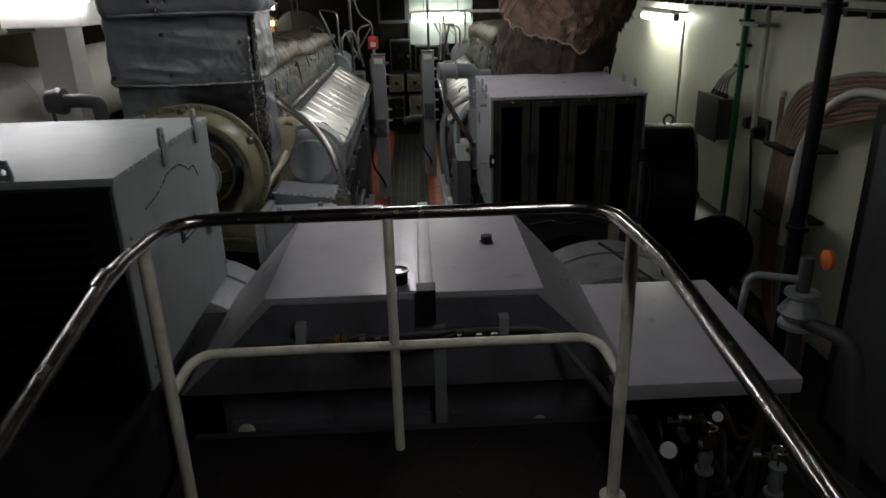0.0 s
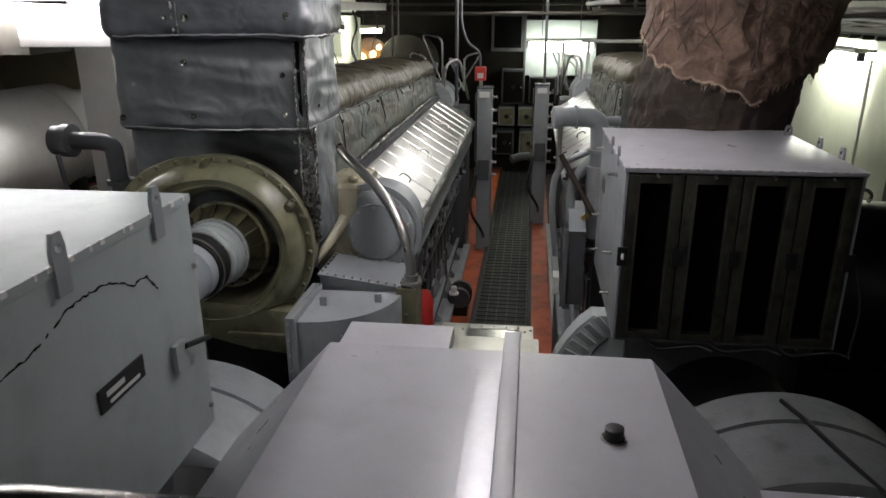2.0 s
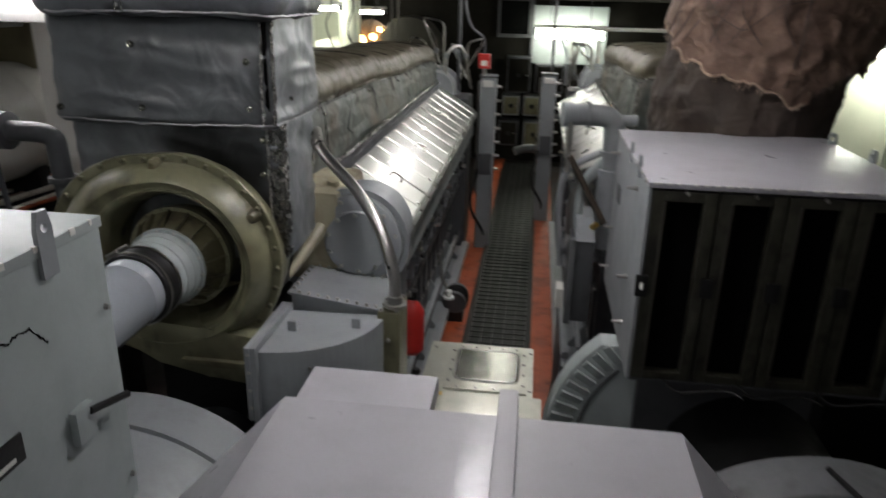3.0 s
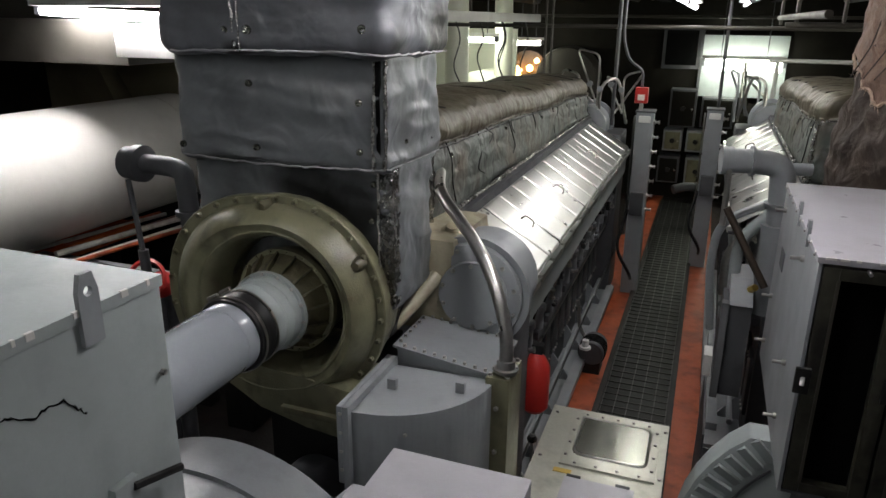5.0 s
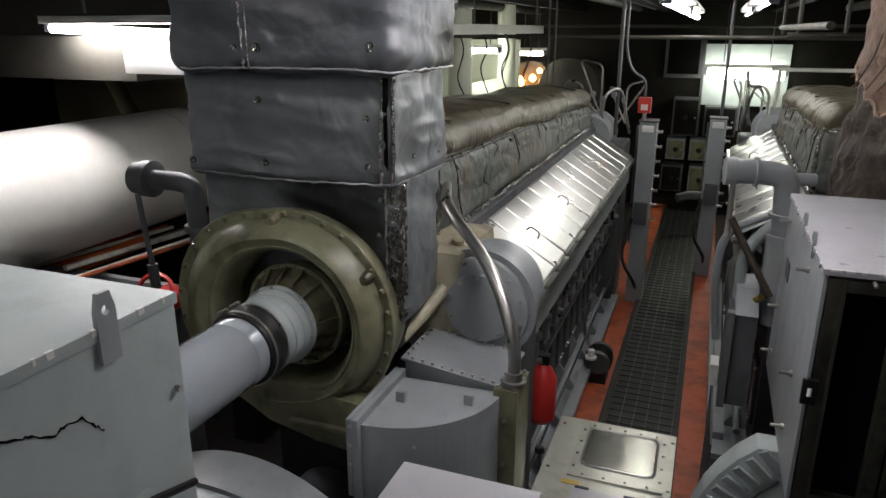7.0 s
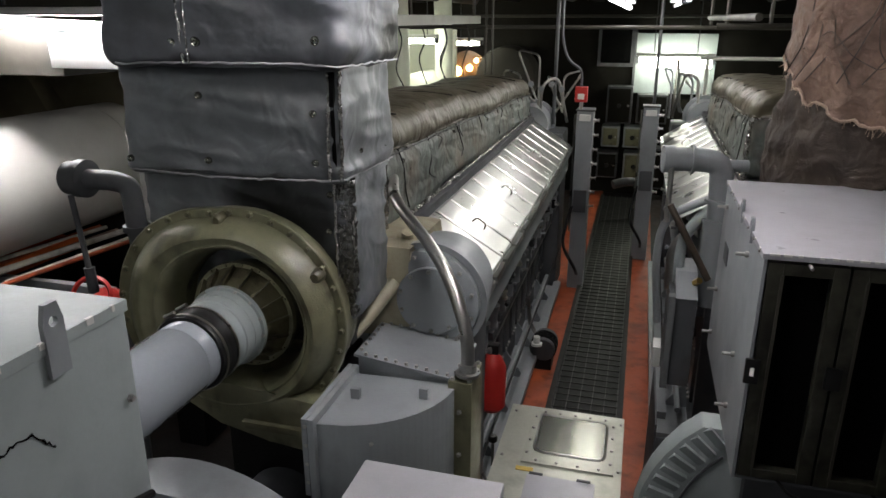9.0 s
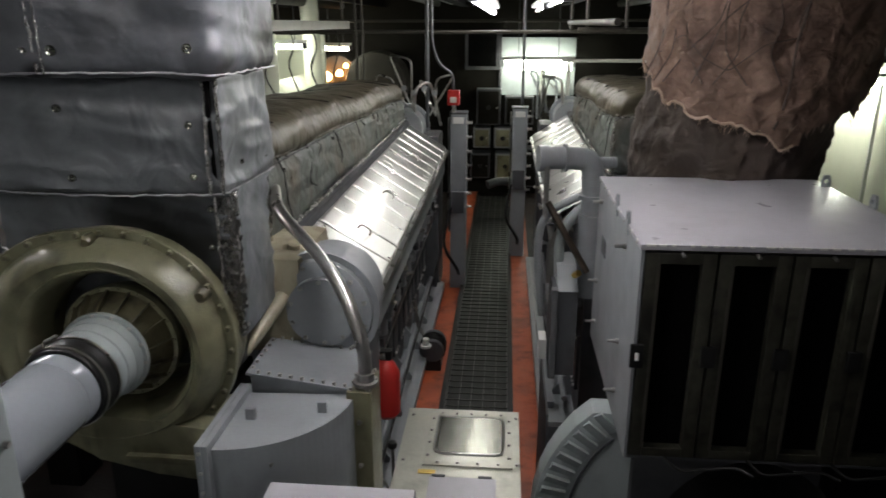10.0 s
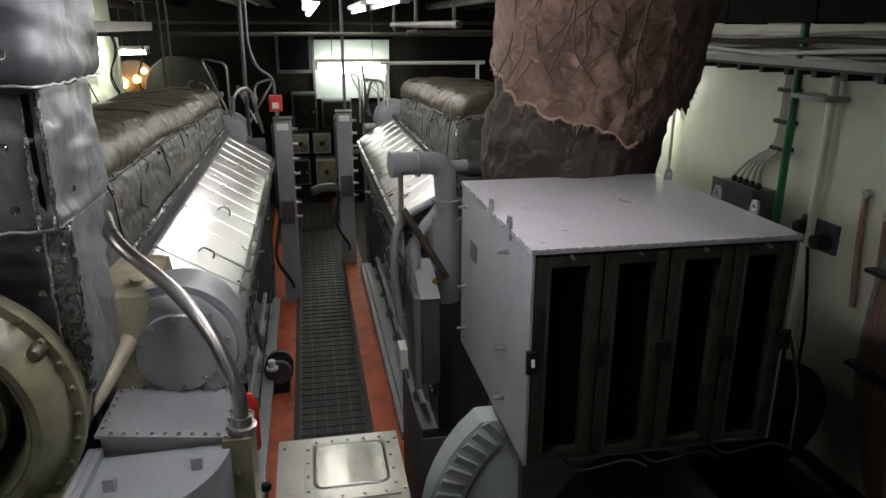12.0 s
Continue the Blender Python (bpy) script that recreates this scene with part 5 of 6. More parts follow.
def build_cable_run():
    g = thing("cable_bundle", (1.1, 4.45, 0.16), "loose dark cables trailing under the filter box", "cable")
    for i in range(3):
        x = 0.62 + i * 0.3
        part("cable", pipe([(x, 4.52, 0.17), (x + 0.05, 4.47, 0.13), (x + 0.25, 4.46, 0.17), (x + 0.3, 4.42, 0.16)], 0.006, 0.08, 8), BLACK, g)
    part("cable", pipe([(1.5, 4.5, 0.6), (1.54, 4.45, 0.4), (1.5, 4.4, 0.17)], 0.006, 0.08, 8), BLACK, g)


build_cable_run()


def build_wrapped_elbow():
    """Exhaust of the second engine, bandaged in torn glass cloth."""
    g = thing("wrapped_exhaust", (1.2, 5.95, 0.9), "exhaust elbow bandaged in torn pink brown glass cloth", "exhaust")
    seg, rows = 130, 80
    foot, head = Vector((1.12, 6.05, 0.6)), Vector((1.32, 5.85, 2.3))

    def skin(r0, r1, z0, z1, a0, a1, amp, edge, sd, thick=0.02):
        bm = bmesh.new()
        grid = []
        for j in range(rows + 1):
            row = []
            for i in range(seg + 1):
                a = radians(a0 + (a1 - a0) * i / seg)
                low = edge(a)
                f = z0 + low + (z1 - z0 - low) * j / rows
                c = foot.lerp(head, f)
                r = r0 + (r1 - r0) * f
                q = Vector((math.cos(a) * 1.3, math.sin(a) * 1.3, f * 4)) + Vector((sd, 0, 0))
                r += amp * (noise.noise(q * 1.1) + 0.5 * noise.noise(q * 2.6)) + amp * 0.7 * (1 - 2 * abs(noise.noise(Vector((q.x * 1.5, q.y * 1.5, q.z * 3.0)))))
                r += amp * 0.45 * (0.6 - abs(noise.noise(q * 3.1)) * 2.2) + amp * 0.25 * noise.noise(q * 7.0)
                row.append(bm.verts.new(c + Vector((math.cos(a) * r, math.sin(a) * r * 0.9, 0.0))))
            grid.append(row)
        for p, q in zip(grid, grid[1:]):
            for i in range(seg):
                bm.faces.new((p[i], p[i + 1], q[i + 1], q[i]))
        bmesh.ops.recalc_face_normals(bm, faces=bm.faces[:])
        return bm

    def slit(a):
        return 0.03 * noise.noise(Vector((a * 9, 0, 0)))
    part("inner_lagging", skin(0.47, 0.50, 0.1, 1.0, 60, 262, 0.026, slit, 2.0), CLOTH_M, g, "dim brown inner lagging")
    # dark skin paints the black gap beneath the hanging flap
    part("foot_lagging", skin(0.44, 0.50, 0.05, 0.5, 262, 425, 0.024, slit, 4.0), CLOTH_D, g, "dark lagging at the foot, painted for the shade of the gap")

    def torn(a):
        d = math.degrees(a) % 360
        return 0.40 + 0.19 * max(0.0, (240 - d) / 80) ** 1.1 - 0.04 * max(0.0, (d - 250) / 20) + 0.03 * noise.noise(Vector((d * 0.11, 0, 0))) + 0.015 * noise.noise(Vector((d * 0.5, 3, 0)))
    part("outer_cloth", skin(0.505, 0.545, 0.0, 1.0, 120, 287, 0.026, torn, 7.0), CLOTH, g, "faded pink brown outer cloth")

    def torn2(a):
        d = math.degrees(a)
        return 0.385 + 0.04 * noise.noise(Vector((d * 0.11, 1, 0))) + 0.02 * noise.noise(Vector((d * 0.6, 5, 0))) + 0.0016 * max(0.0, d - 285)
    part("side_flap", skin(0.53, 0.57, 0.0, 1.0, 270, 372, 0.026, torn2, 12.0), CLOTH, g, "hanging cloth flap with a ragged edge")

    def on(a, f, r):
        c = foot.lerp(head, f)
        return c + Vector((math.cos(radians(a)) * r, math.sin(radians(a)) * r * 0.9, 0))
    pts = [on(d, torn(radians(d)), 0.53) for d in range(125, 286, 3)]
    seam(g, pts, 0.007, FRAY, "frayed_edge")
    seam(g, [on(270.5 + 1.5 * math.sin(i), 0.385 + i * 0.055, 0.566) for i in range(12)], 0.006, CLOTH_D, "frayed_edge")
    rng = random.Random(17)
    bm = bmesh.new()
    for k in range(170):
        if k % 3:
            d = rng.uniform(180, 285)
            p = on(d, torn(radians(d)), 0.535)
        else:
            d = rng.uniform(276, 350)
            p = on(d, torn2(radians(d)), 0.56)
        q = p + Vector((rng.uniform(-0.02, 0.02), rng.uniform(-0.012, 0.006), rng.uniform(-0.04, 0.006)))
        rod(p, q, 0.0016, 4, bm, 0.0006)
    tagged(part("loose_fibres", bm, FRAY, g, "loose frayed fibres"), kind="stuff")
    for k, (a, b) in enumerate(((205, 235), (225, 270), (250, 215), (268, 240), (215, 262), (198, 212), (240, 256), (274, 266), (230, 200))):
        part("lacing_wire", pipe([on(a + (b - a) * i / 6 + 4 * math.sin(i * 2 + k), 0.5 + 0.08 * i, 0.561) for i in range(7)], 0.003, 0.03, 6), CLOTH_D, g)
    for k in range(2):
        part("lacing_wire", pipe([on(205 + i * 13, 0.58 + k * 0.2 + 0.05 * math.sin(i * 1.7 + k * 2), 0.561) for i in range(7)], 0.0025, 0.03, 6), CLOTH_D, g)
    part("core_pipe", rod((1.12, 6.05, 0.3), (1.32, 5.85, TOP - 0.02), 0.36, 32), BLACK, g)


build_wrapped_elbow()


def build_end_pipework():
    """Cooling pipes at the near end of the second engine."""
    g = thing("cooling_elbow", (0.5, 6.3, FLOOR), "grey flanged cooling water elbow at the engine end", "pipe")
    part("elbow", pipe([(0.22, 6.27, 0.965), (0.36, 6.3, 0.965), (0.52, 6.33, 0.95), (0.545, 6.33, 0.6), (0.545, 6.33, 0.1)], 0.066, 0.16, 24), GREY, g)
    part("end_flange", lathe((0.2, 6.265, 0.965), (1, 0.15, 0), [(0, 0.03), (0, 0.076), (0.06, 0.076), (0.062, 0.066)], 24), GREY, g)
    part("joint_ring", lathe((0.35, 6.295, 0.965), (1, 0.15, 0), [(0, 0.06), (0, 0.082), (0.015, 0.082), (0.015, 0.06)], 24, closed=True), GREY, g)
    part("branch", pipe([(0.56, 6.34, 0.93), (0.66, 6.36, 0.93)], 0.034, 0), GREY, g)
    for z in (0.72, 0.6):
        part("flange", lathe((0.54, 6.33, z), (0, 0, 1), [(0, 0.058), (0, 0.09), (0.02, 0.09), (0.02, 0.058)], 24, closed=True), GREY, g)
    part("lower_body", lathe((0.54, 6.33, 0.1), (0, 0, 1), [(0, 0.08), (0.5, 0.085), (0.52, 0.06)], 24), GREY, g)
    part("drain_rod", rod((0.25, 6.22, 0.93), (0.25, 6.2, 0.62), 0.016, 10), STEEL, g)
    part("strut", rod((0.26, 6.2, 0.72), (0.5, 6.12, 0.32), 0.02, 12), RUST, g, "rusty brown strut")
    h = thing("hose_bend", (0.34, 6.4, -0.2), "pair of grey bent hoses beside the filter box", "hose")
    part("hose", pipe([(0.27, 6.45, -0.1), (0.22, 6.42, 0.3), (0.24, 6.4, 0.6), (0.5, 6.42, 0.72)], 0.024, 0.18), GREY, h)
    part("hose", pipe([(0.36, 6.38, 0.2), (0.35, 6.36, 0.5), (0.5, 6.36, 0.68)], 0.032, 0.2), PANEL, h)
    part("hose", pipe([(0.31, 6.4, 0.15), (0.3, 6.38, 0.42), (0.42, 6.38, 0.56), (0.5, 6.4, 0.58)], 0.026, 0.16), STEEL, h)
    c = thing("control_box", (0.42, 6.3, -0.35), "narrow grey control box with a wedge cover", "control box")
    part("casing", box(0.31, 0.46, 6.12, 6.5, -0.36, 0.2, 0.008), GREY_D, c)
    part("front_rib", box(0.30, 0.34, 6.07, 6.13, -0.36, 0.22, 0.006), MIDGREY, c)
    part("wedge_cover", prism([(6.1, 0.2), (6.5, 0.2), (6.5, 0.32), (6.3, 0.3)], 0.34, 0.46, 0.004, "x"), GREY, c)
    part("brass_nut", rod((0.44, 6.2, 0.27), (0.46, 6.16, 0.3), 0.02, 6), BRASS, c)
    part("white_box", box(0.26, 0.31, 6.45, 6.6, -0.42, -0.28, 0.006), WHITE, c)
    b = thing("drip_tray", (0.4, 6.0, FLOOR), "deep blue grey drip tray at the alternator end", "tray")
    t = 0.01
    part("tray_side", box(0.28, 0.28 + t, 5.75, 6.5, FLOOR, -0.42, 0.002), GREY_D, b)
    part("tray_front", box(0.29, 0.9, 5.75, 5.75 + t, FLOOR, -0.5, 0.002), GREY_D, b)
    part("tray_bottom", box(0.29, 0.9, 5.76, 6.5, FLOOR, FLOOR + 0.3, 0.002), BLACK, b)


build_end_pipework()

# ---- tall grey control columns by the walkway ----


def build_column(x0, x1, y, ztop, label):
    g = thing("control_column", ((x0 + x1) / 2, y, FLOOR), label, "control panel", "columns by the walkway")
    part("casing", box(x0, x1, y, y + 0.22, FLOOR + 0.02, ztop, 0.012), GREY, g)
    part("cap", box(x0 - 0.01, x1 + 0.01, y - 0.01, y + 0.23, ztop, ztop + 0.02, 0.004), GREY_D, g)
    for i in range(7):
        part("gauge_valve", lathe((x1, y + 0.08, ztop - 0.1 - i * 0.16), (1, 0, 0), [(0, 0.022), (0.02, 0.022), (0.022, 0.012), (0.05, 0.012), (0.052, 0.02), (0.06, 0.02)], 12), STEEL, g)
    for i in range(5):
        part("tube", rod((x0 - 0.02, y + 0.03 + i * 0.035, ztop - 0.05), (x0 - 0.02, y + 0.03 + i * 0.035, -0.6), 0.008, 8), STEEL, g)
    part("front_lamp", box(x0 + 0.03, x1 - 0.03, y - 0.02, y, ztop - 0.1, ztop - 0.03, 0.004), WHITE, g)
    part("lower_box", box(x0 + 0.02, x1 - 0.02, y - 0.05, y, -0.35, -0.1, 0.006), GREY_D, g)
    part("hose", pipe([(x0, y, -0.3), (x0 - 0.08, y - 0.2, -0.7), (x0 + 0.1, y - 0.25, -0.95), (x0 + 0.1, y, -1.1)], 0.018, 0.15), BLACK, g)


build_column(-0.6, -0.42, 9.95, 0.76, "tall grey control column with small valves on its edge")
build_column(0.1, 0.29, 11.2, 0.68, "tall grey control column with a lit top beside the walkway")


def build_alarm_post():
    g = thing("alarm_box", (-0.56, 9.95, 0.78), "red alarm box with a white label on a bent pipe", "alarm")
    part("red_case", box(-0.63, -0.5, 9.93, 10.03, 0.86, 1.02, 0.008), REDS, g)
    part("label", box(-0.6, -0.53, 9.924, 9.93, 0.89, 0.95, 0.001), SIGN_W, g)
    part("conduit", pipe([(-0.57, 9.98, 1.02), (-0.57, 9.98, 1.2), (-0.72, 9.98, 1.28), (-0.8, 9.98, 1.5), (-0.8, 9.98, 2.0)], 0.014, 0.12), GREY_D, g)
    part("stem", rod((-0.56, 9.98, 0.75), (-0.56, 9.98, 0.86), 0.02, 10), STEEL, g)


build_alarm_post()
for x, y, z0 in ((-0.86, 10.05, 0.6), (0.22, 11.4, 0.6), (-1.55, 9.95, 0.9), (-1.62, 9.95, 0.9)):
    whole("riser_pipe", rod((x, y, z0), (x, y, TOP - 0.05), 0.012 if x < -1.5 else 0.02, 12), BEAM if x < -1.5 else GREY_D, "thin vertical riser pipe up to the ceiling", "pipe", "riser pipes")


def build_engine_top_fittings():
    g = thing("engine_fittings", (-1.0, 9.85, 0.8), "tangle of thin pipes and gauges at the engine's far end", "pipework")
    random.seed(4)
    for i in range(5):
        x, y = -1.35 + random.random() * 0.6, 9.85 + random.random() * 0.3
        h = 0.2 + random.random() * 0.35
        part("thin_pipe", pipe([(x, y, 0.75), (x, y, 0.8 + h), (x + random.uniform(-0.3, 0.3), y + 0.1, 0.85 + h), (x + random.uniform(-0.3, 0.3), y + 0.2, 0.7)], 0.011, 0.08, 8), random.choice((GREY, STEEL, STEEL)), g)
    for i in range(5):
        x = -1.2 + i * 0.11
        part("gauge", lathe((x, 9.83, 1.0 + 0.05 * (i % 2)), (0, -1, 0), [(0, 0.03), (0.03, 0.032), (0.032, 0.024), (0.03, 0.0)], 16), GREY, g)
    h = thing("engine_fittings", (0.8, 11.1, 0.8), "tangle of thin pipes at the second engine's far end", "pipework")
    for i in range(4):
        x, y = 0.4 + random.random() * 0.6, 11.2 + random.random() * 0.3
        hh = 0.1 + random.random() * 0.3
        part("thin_pipe", pipe([(x, y, 0.55), (x, y, 0.8 + hh), (x + random.uniform(-0.3, 0.3), y + 0.1, 0.85 + hh), (x + random.uniform(-0.3, 0.3), y + 0.2, 0.6)], 0.013, 0.08, 8), random.choice((GREY, STEEL)), h)


build_engine_top_fittings()

# ---- lamps ----


def tube_lamp(a, b, r, glow, label, group, hang=0.0, shade=True, wall=0.0):
    a, b = Vector(a), Vector(b)
    g = thing("fluorescent_lamp", (a + b) / 2, label, "ceiling lamp", group)
    d = (b - a).normalized()
    w = d.cross(Vector((0, 0, 1))).normalized()
    for k in ((-0.03, 0.03) if shade else (0.0,)):
        part("tube", rod(a + w * k, b + w * k, r, 14), glow, g, "lit fluorescent tube")
    for e, s in ((a, -1), (b, 1)):
        c = e + d * s * 0.03
        part("end_cap", box(c.x - 0.03, c.x + 0.03, c.y - 0.03, c.y + 0.03, c.z - 0.02, c.z + r + 0.02, 0.006), GREY_D, g)
    m = (a + b) / 2
    lx, ly = abs(b.x - a.x) / 2 + 0.05, abs(b.y - a.y) / 2 + 0.05
    part("housing", box(m.x - max(lx, 0.07), m.x + max(lx, 0.07), m.y - max(ly, 0.07), m.y + max(ly, 0.07), m.z + r + 0.02, m.z + r + 0.06, 0.006), WHITE, g)
    if wall:
        for f in (0.02, 0.98):
            p = a.lerp(b, f)
            part("wall_bracket", box(p.x, wall, p.y - 0.03, p.y + 0.03, p.z + r + 0.02, p.z + r + 0.05, 0.004), GREY_D, g)
    if hang:
        for f in (0.2, 0.8):
            p = a.lerp(b, f)
            part("hanger", rod(p + Vector((0, 0, r + 0.06)), Vector((p.x, p.y, hang)), 0.008, 8), GREY_D, g)


# these two tubes are made overly thick to imitate glare round the lamps
tube_lamp((-0.02, 14.55, 1.03), (1.1, 14.55, 1.03), 0.085, GLOW_E, "lit fluorescent lamp on the end bulkhead, tube widened for glare", "end lamps", TOP, False)
tube_lamp((3.15, 8.75, 1.2), (3.15, 9.95, 1.2), 0.042, GLOW_F, "lit fluorescent lamp on the side wall, tube widened for glare", "wall lamps", 0.0, False, 3.3)
tube_lamp((-3.3, 5.2, 1.70), (-2.24, 5.2, 1.66), 0.024, GLOW_N, "lit fluorescent lamp above the white tank", "side lamps", TOP, True)
for y, y2 in ((6.0, 8.4), (8.9, 11.4)):
    tube_lamp((-0.17, y, 1.84), (-0.17, y2, 1.84), 0.026, GLOW_W, "lit fluorescent lamp hung over the walkway", "walkway lamps", TOP, False)
for y, y2 in ((6.8, 8.6), (9.2, 11.2)):
    tube_lamp((0.36, y, 1.86), (0.36, y2, 1.86), 0.011, GLOW_W, "lit fluorescent lamp hung over the walkway", "walkway lamps", TOP, False)
tube_lamp((-3.3, 12.0, 1.41), (-2.8, 12.0, 1.41), 0.032, GLOW_F, "lit lamp over the pale pipes", "side lamps", TOP, False)
tube_lamp((-3.0, 14.0, 1.32), (-2.6, 14.0, 1.32), 0.032, GLOW_F, "lit lamp over the pale pipes", "side lamps", TOP, False)
tube_lamp((-3.4, 9.0, 1.9), (-2.4, 9.0, 1.9), 0.028, GLOW_W, "lit fluorescent lamp over the side aisle", "side lamps", TOP, False)
tube_lamp((0.45, 0.2, 2.12), (0.45, 1.4, 2.12), 0.045, GLOW_P, "lit fluorescent lamp over the platform", "near lamps", TOP, False)
# unseen lamps added to brighten hood, filter box, jackets and turbocharger
for a, b, glow in (((-0.12, 3.95, 2.12), (-0.12, 5.2, 2.12), GLOW_N), ((-1.75, 2.5, 2.12), (-1.75, 3.7, 2.12), GLOW_S)):
    tube_lamp(a, b, 0.02, glow, "unseen twin fluorescent lamp added over the near machines", "near lamps", TOP, True)

# ---- west side: tank, ducts, racks ----


def build_tank():
    g = thing("white_tank", (-3.6, 6.5, FLOOR), "large white painted horizontal tank on saddles", "tank")
    part("shell", lathe((-3.62, 3.4, 0.75), (0, 1, 0), [(0, 0.05), (0.02, 0.2), (0.08, 0.33), (0.16, 0.385), (0.2, 0.39), (6.4, 0.39), (6.5, 0.33), (6.56, 0.1)], 56), TANK, g)
    for y in (4.3, 6.2, 8.4):
        # saddles are black in place of the shade below the tank
        part("saddle", box(-3.9, -3.35, y, y + 0.12, FLOOR, 0.45, 0.01), BLACK, g)
        part("weld_band", lathe((-3.62, y, 0.75), (0, 1, 0), [(0, 0.388), (0, 0.393), (0.02, 0.393), (0.02, 0.388)], 56, closed=True), TANK, g)


build_tank()


def build_west_ducts():
    g = thing("vent_duct", (-2.65, 5.3, TOP), "white square ventilation duct below the lamp", "duct")
    part("duct_box", box(-2.86, -2.3, 5.2, 5.6, 1.47, 1.64, 0.008), WHITE, g)
    part("duct_back", box(-4.2, -2.88, 5.3, 5.7, 1.42, 1.66, 0.01), BEAM, g)
    h = thing("vent_hopper", (-3.3, 5.9, 1.2), "grey sheet steel duct hopper narrowing to the tank", "duct")
    part("hopper", prism([(-4.78, 1.42), (-4.3, 1.42), (-4.1, 1.02), (-4.78, 0.98)], 6.4, 6.8, 0.01), HOPPER, h)
    part("hopper", prism([(-4.2, 1.42), (-3.1, 1.42), (-3.3, 1.1), (-3.99, 1.08)], 6.45, 6.85, 0.01), HOPPER, h)
    w = thing("lit_duct_column", (-2.93, 6.1, FLOOR), "white painted square duct column by the tank", "duct")
    part("column", box(-3.07, -2.8, 6.0, 6.3, 0.35, TOP, 0.01), WHITE, w)
    # column turns black here to paint the shade below it
    part("lower_casing", box(-3.05, -2.82, 6.02, 6.28, FLOOR, 0.35, 0.006), BLACK, w, "lower casing painted black for the shade low down")
    for x, y, r in ((-3.17, 11.5, 0.16), (-2.8, 12.5, 0.13), (-3.9, 11.0, 0.2)):
        m = thing("pale_standpipe", (x, y, FLOOR), "tall pale green white standpipe", "pipe", "pale standpipes")
        part("pipe", pipe([(x, y, FLOOR), (x, y, 1.3), (x - 0.05, y + 0.1, 2.2)], r, 0.2, 24), WALL, m)
        part("flange", lathe((x, y, 0.8), (0, 0, 1), [(0, r), (0, r + 0.05), (0.03, r + 0.05), (0.03, r)], 24, closed=True), WALL, m)
    d = thing("pale_tank", (-2.9, 11.8, FLOOR), "rounded pale green white tank by the side aisle", "tank")
    part("shell", lathe((-3.1, 12.1, 0.62), (0, 1, 0), [(0, 0.1), (0.05, 0.28), (0.14, 0.35), (1.3, 0.35), (1.4, 0.25)], 40), WALL, d)
    part("leg", box(-3.3, -2.9, 12.3, 13.3, FLOOR, 0.3, 0.01), GREY_D, d)
    # orange lit machinery at the far end of the side aisle
    o = thing("work_lamp", (-2.9, 14.4, 0.7), "cluster of glowing orange work lamps among far machinery", "lamp")
    for x, z, r in ((-3.08, 0.76, 0.085), (-2.86, 0.84, 0.06), (-2.74, 0.98, 0.045)):
        part("bulb", lathe((x, 14.4, z), (0, 0, 1), [(0, r * 0.2), (r * 0.3, r * 0.85), (r, r), (r * 1.6, r * 0.7), (r * 2, r * 0.1)], 16), GLOW_O, o)
    part("reflector", lathe((-2.92, 14.5, 0.85), (0, 1, 0), [(0, 0.34), (0.12, 0.24), (0.14, 0.05)], 20), RUST, o)
    part("stand", rod((-2.95, 14.5, FLOOR), (-2.95, 14.5, 0.7), 0.03, 10), GREY_D, o)
    q = thing("far_machine", (-2.6, 14.5, FLOOR), "round brown machine casing by the end bulkhead", "machine")
    part("casing", lathe((-2.2, 14.2, 0.75), (0, 1, 0), [(0, 0.2), (0, 0.5), (0.05, 0.52), (0.6, 0.52)], 40), BEAM, q)
    part("foot", box(-2.6, -1.8, 14.2, 14.8, FLOOR, 0.35, 0.02), GREY_D, q)


build_west_ducts()


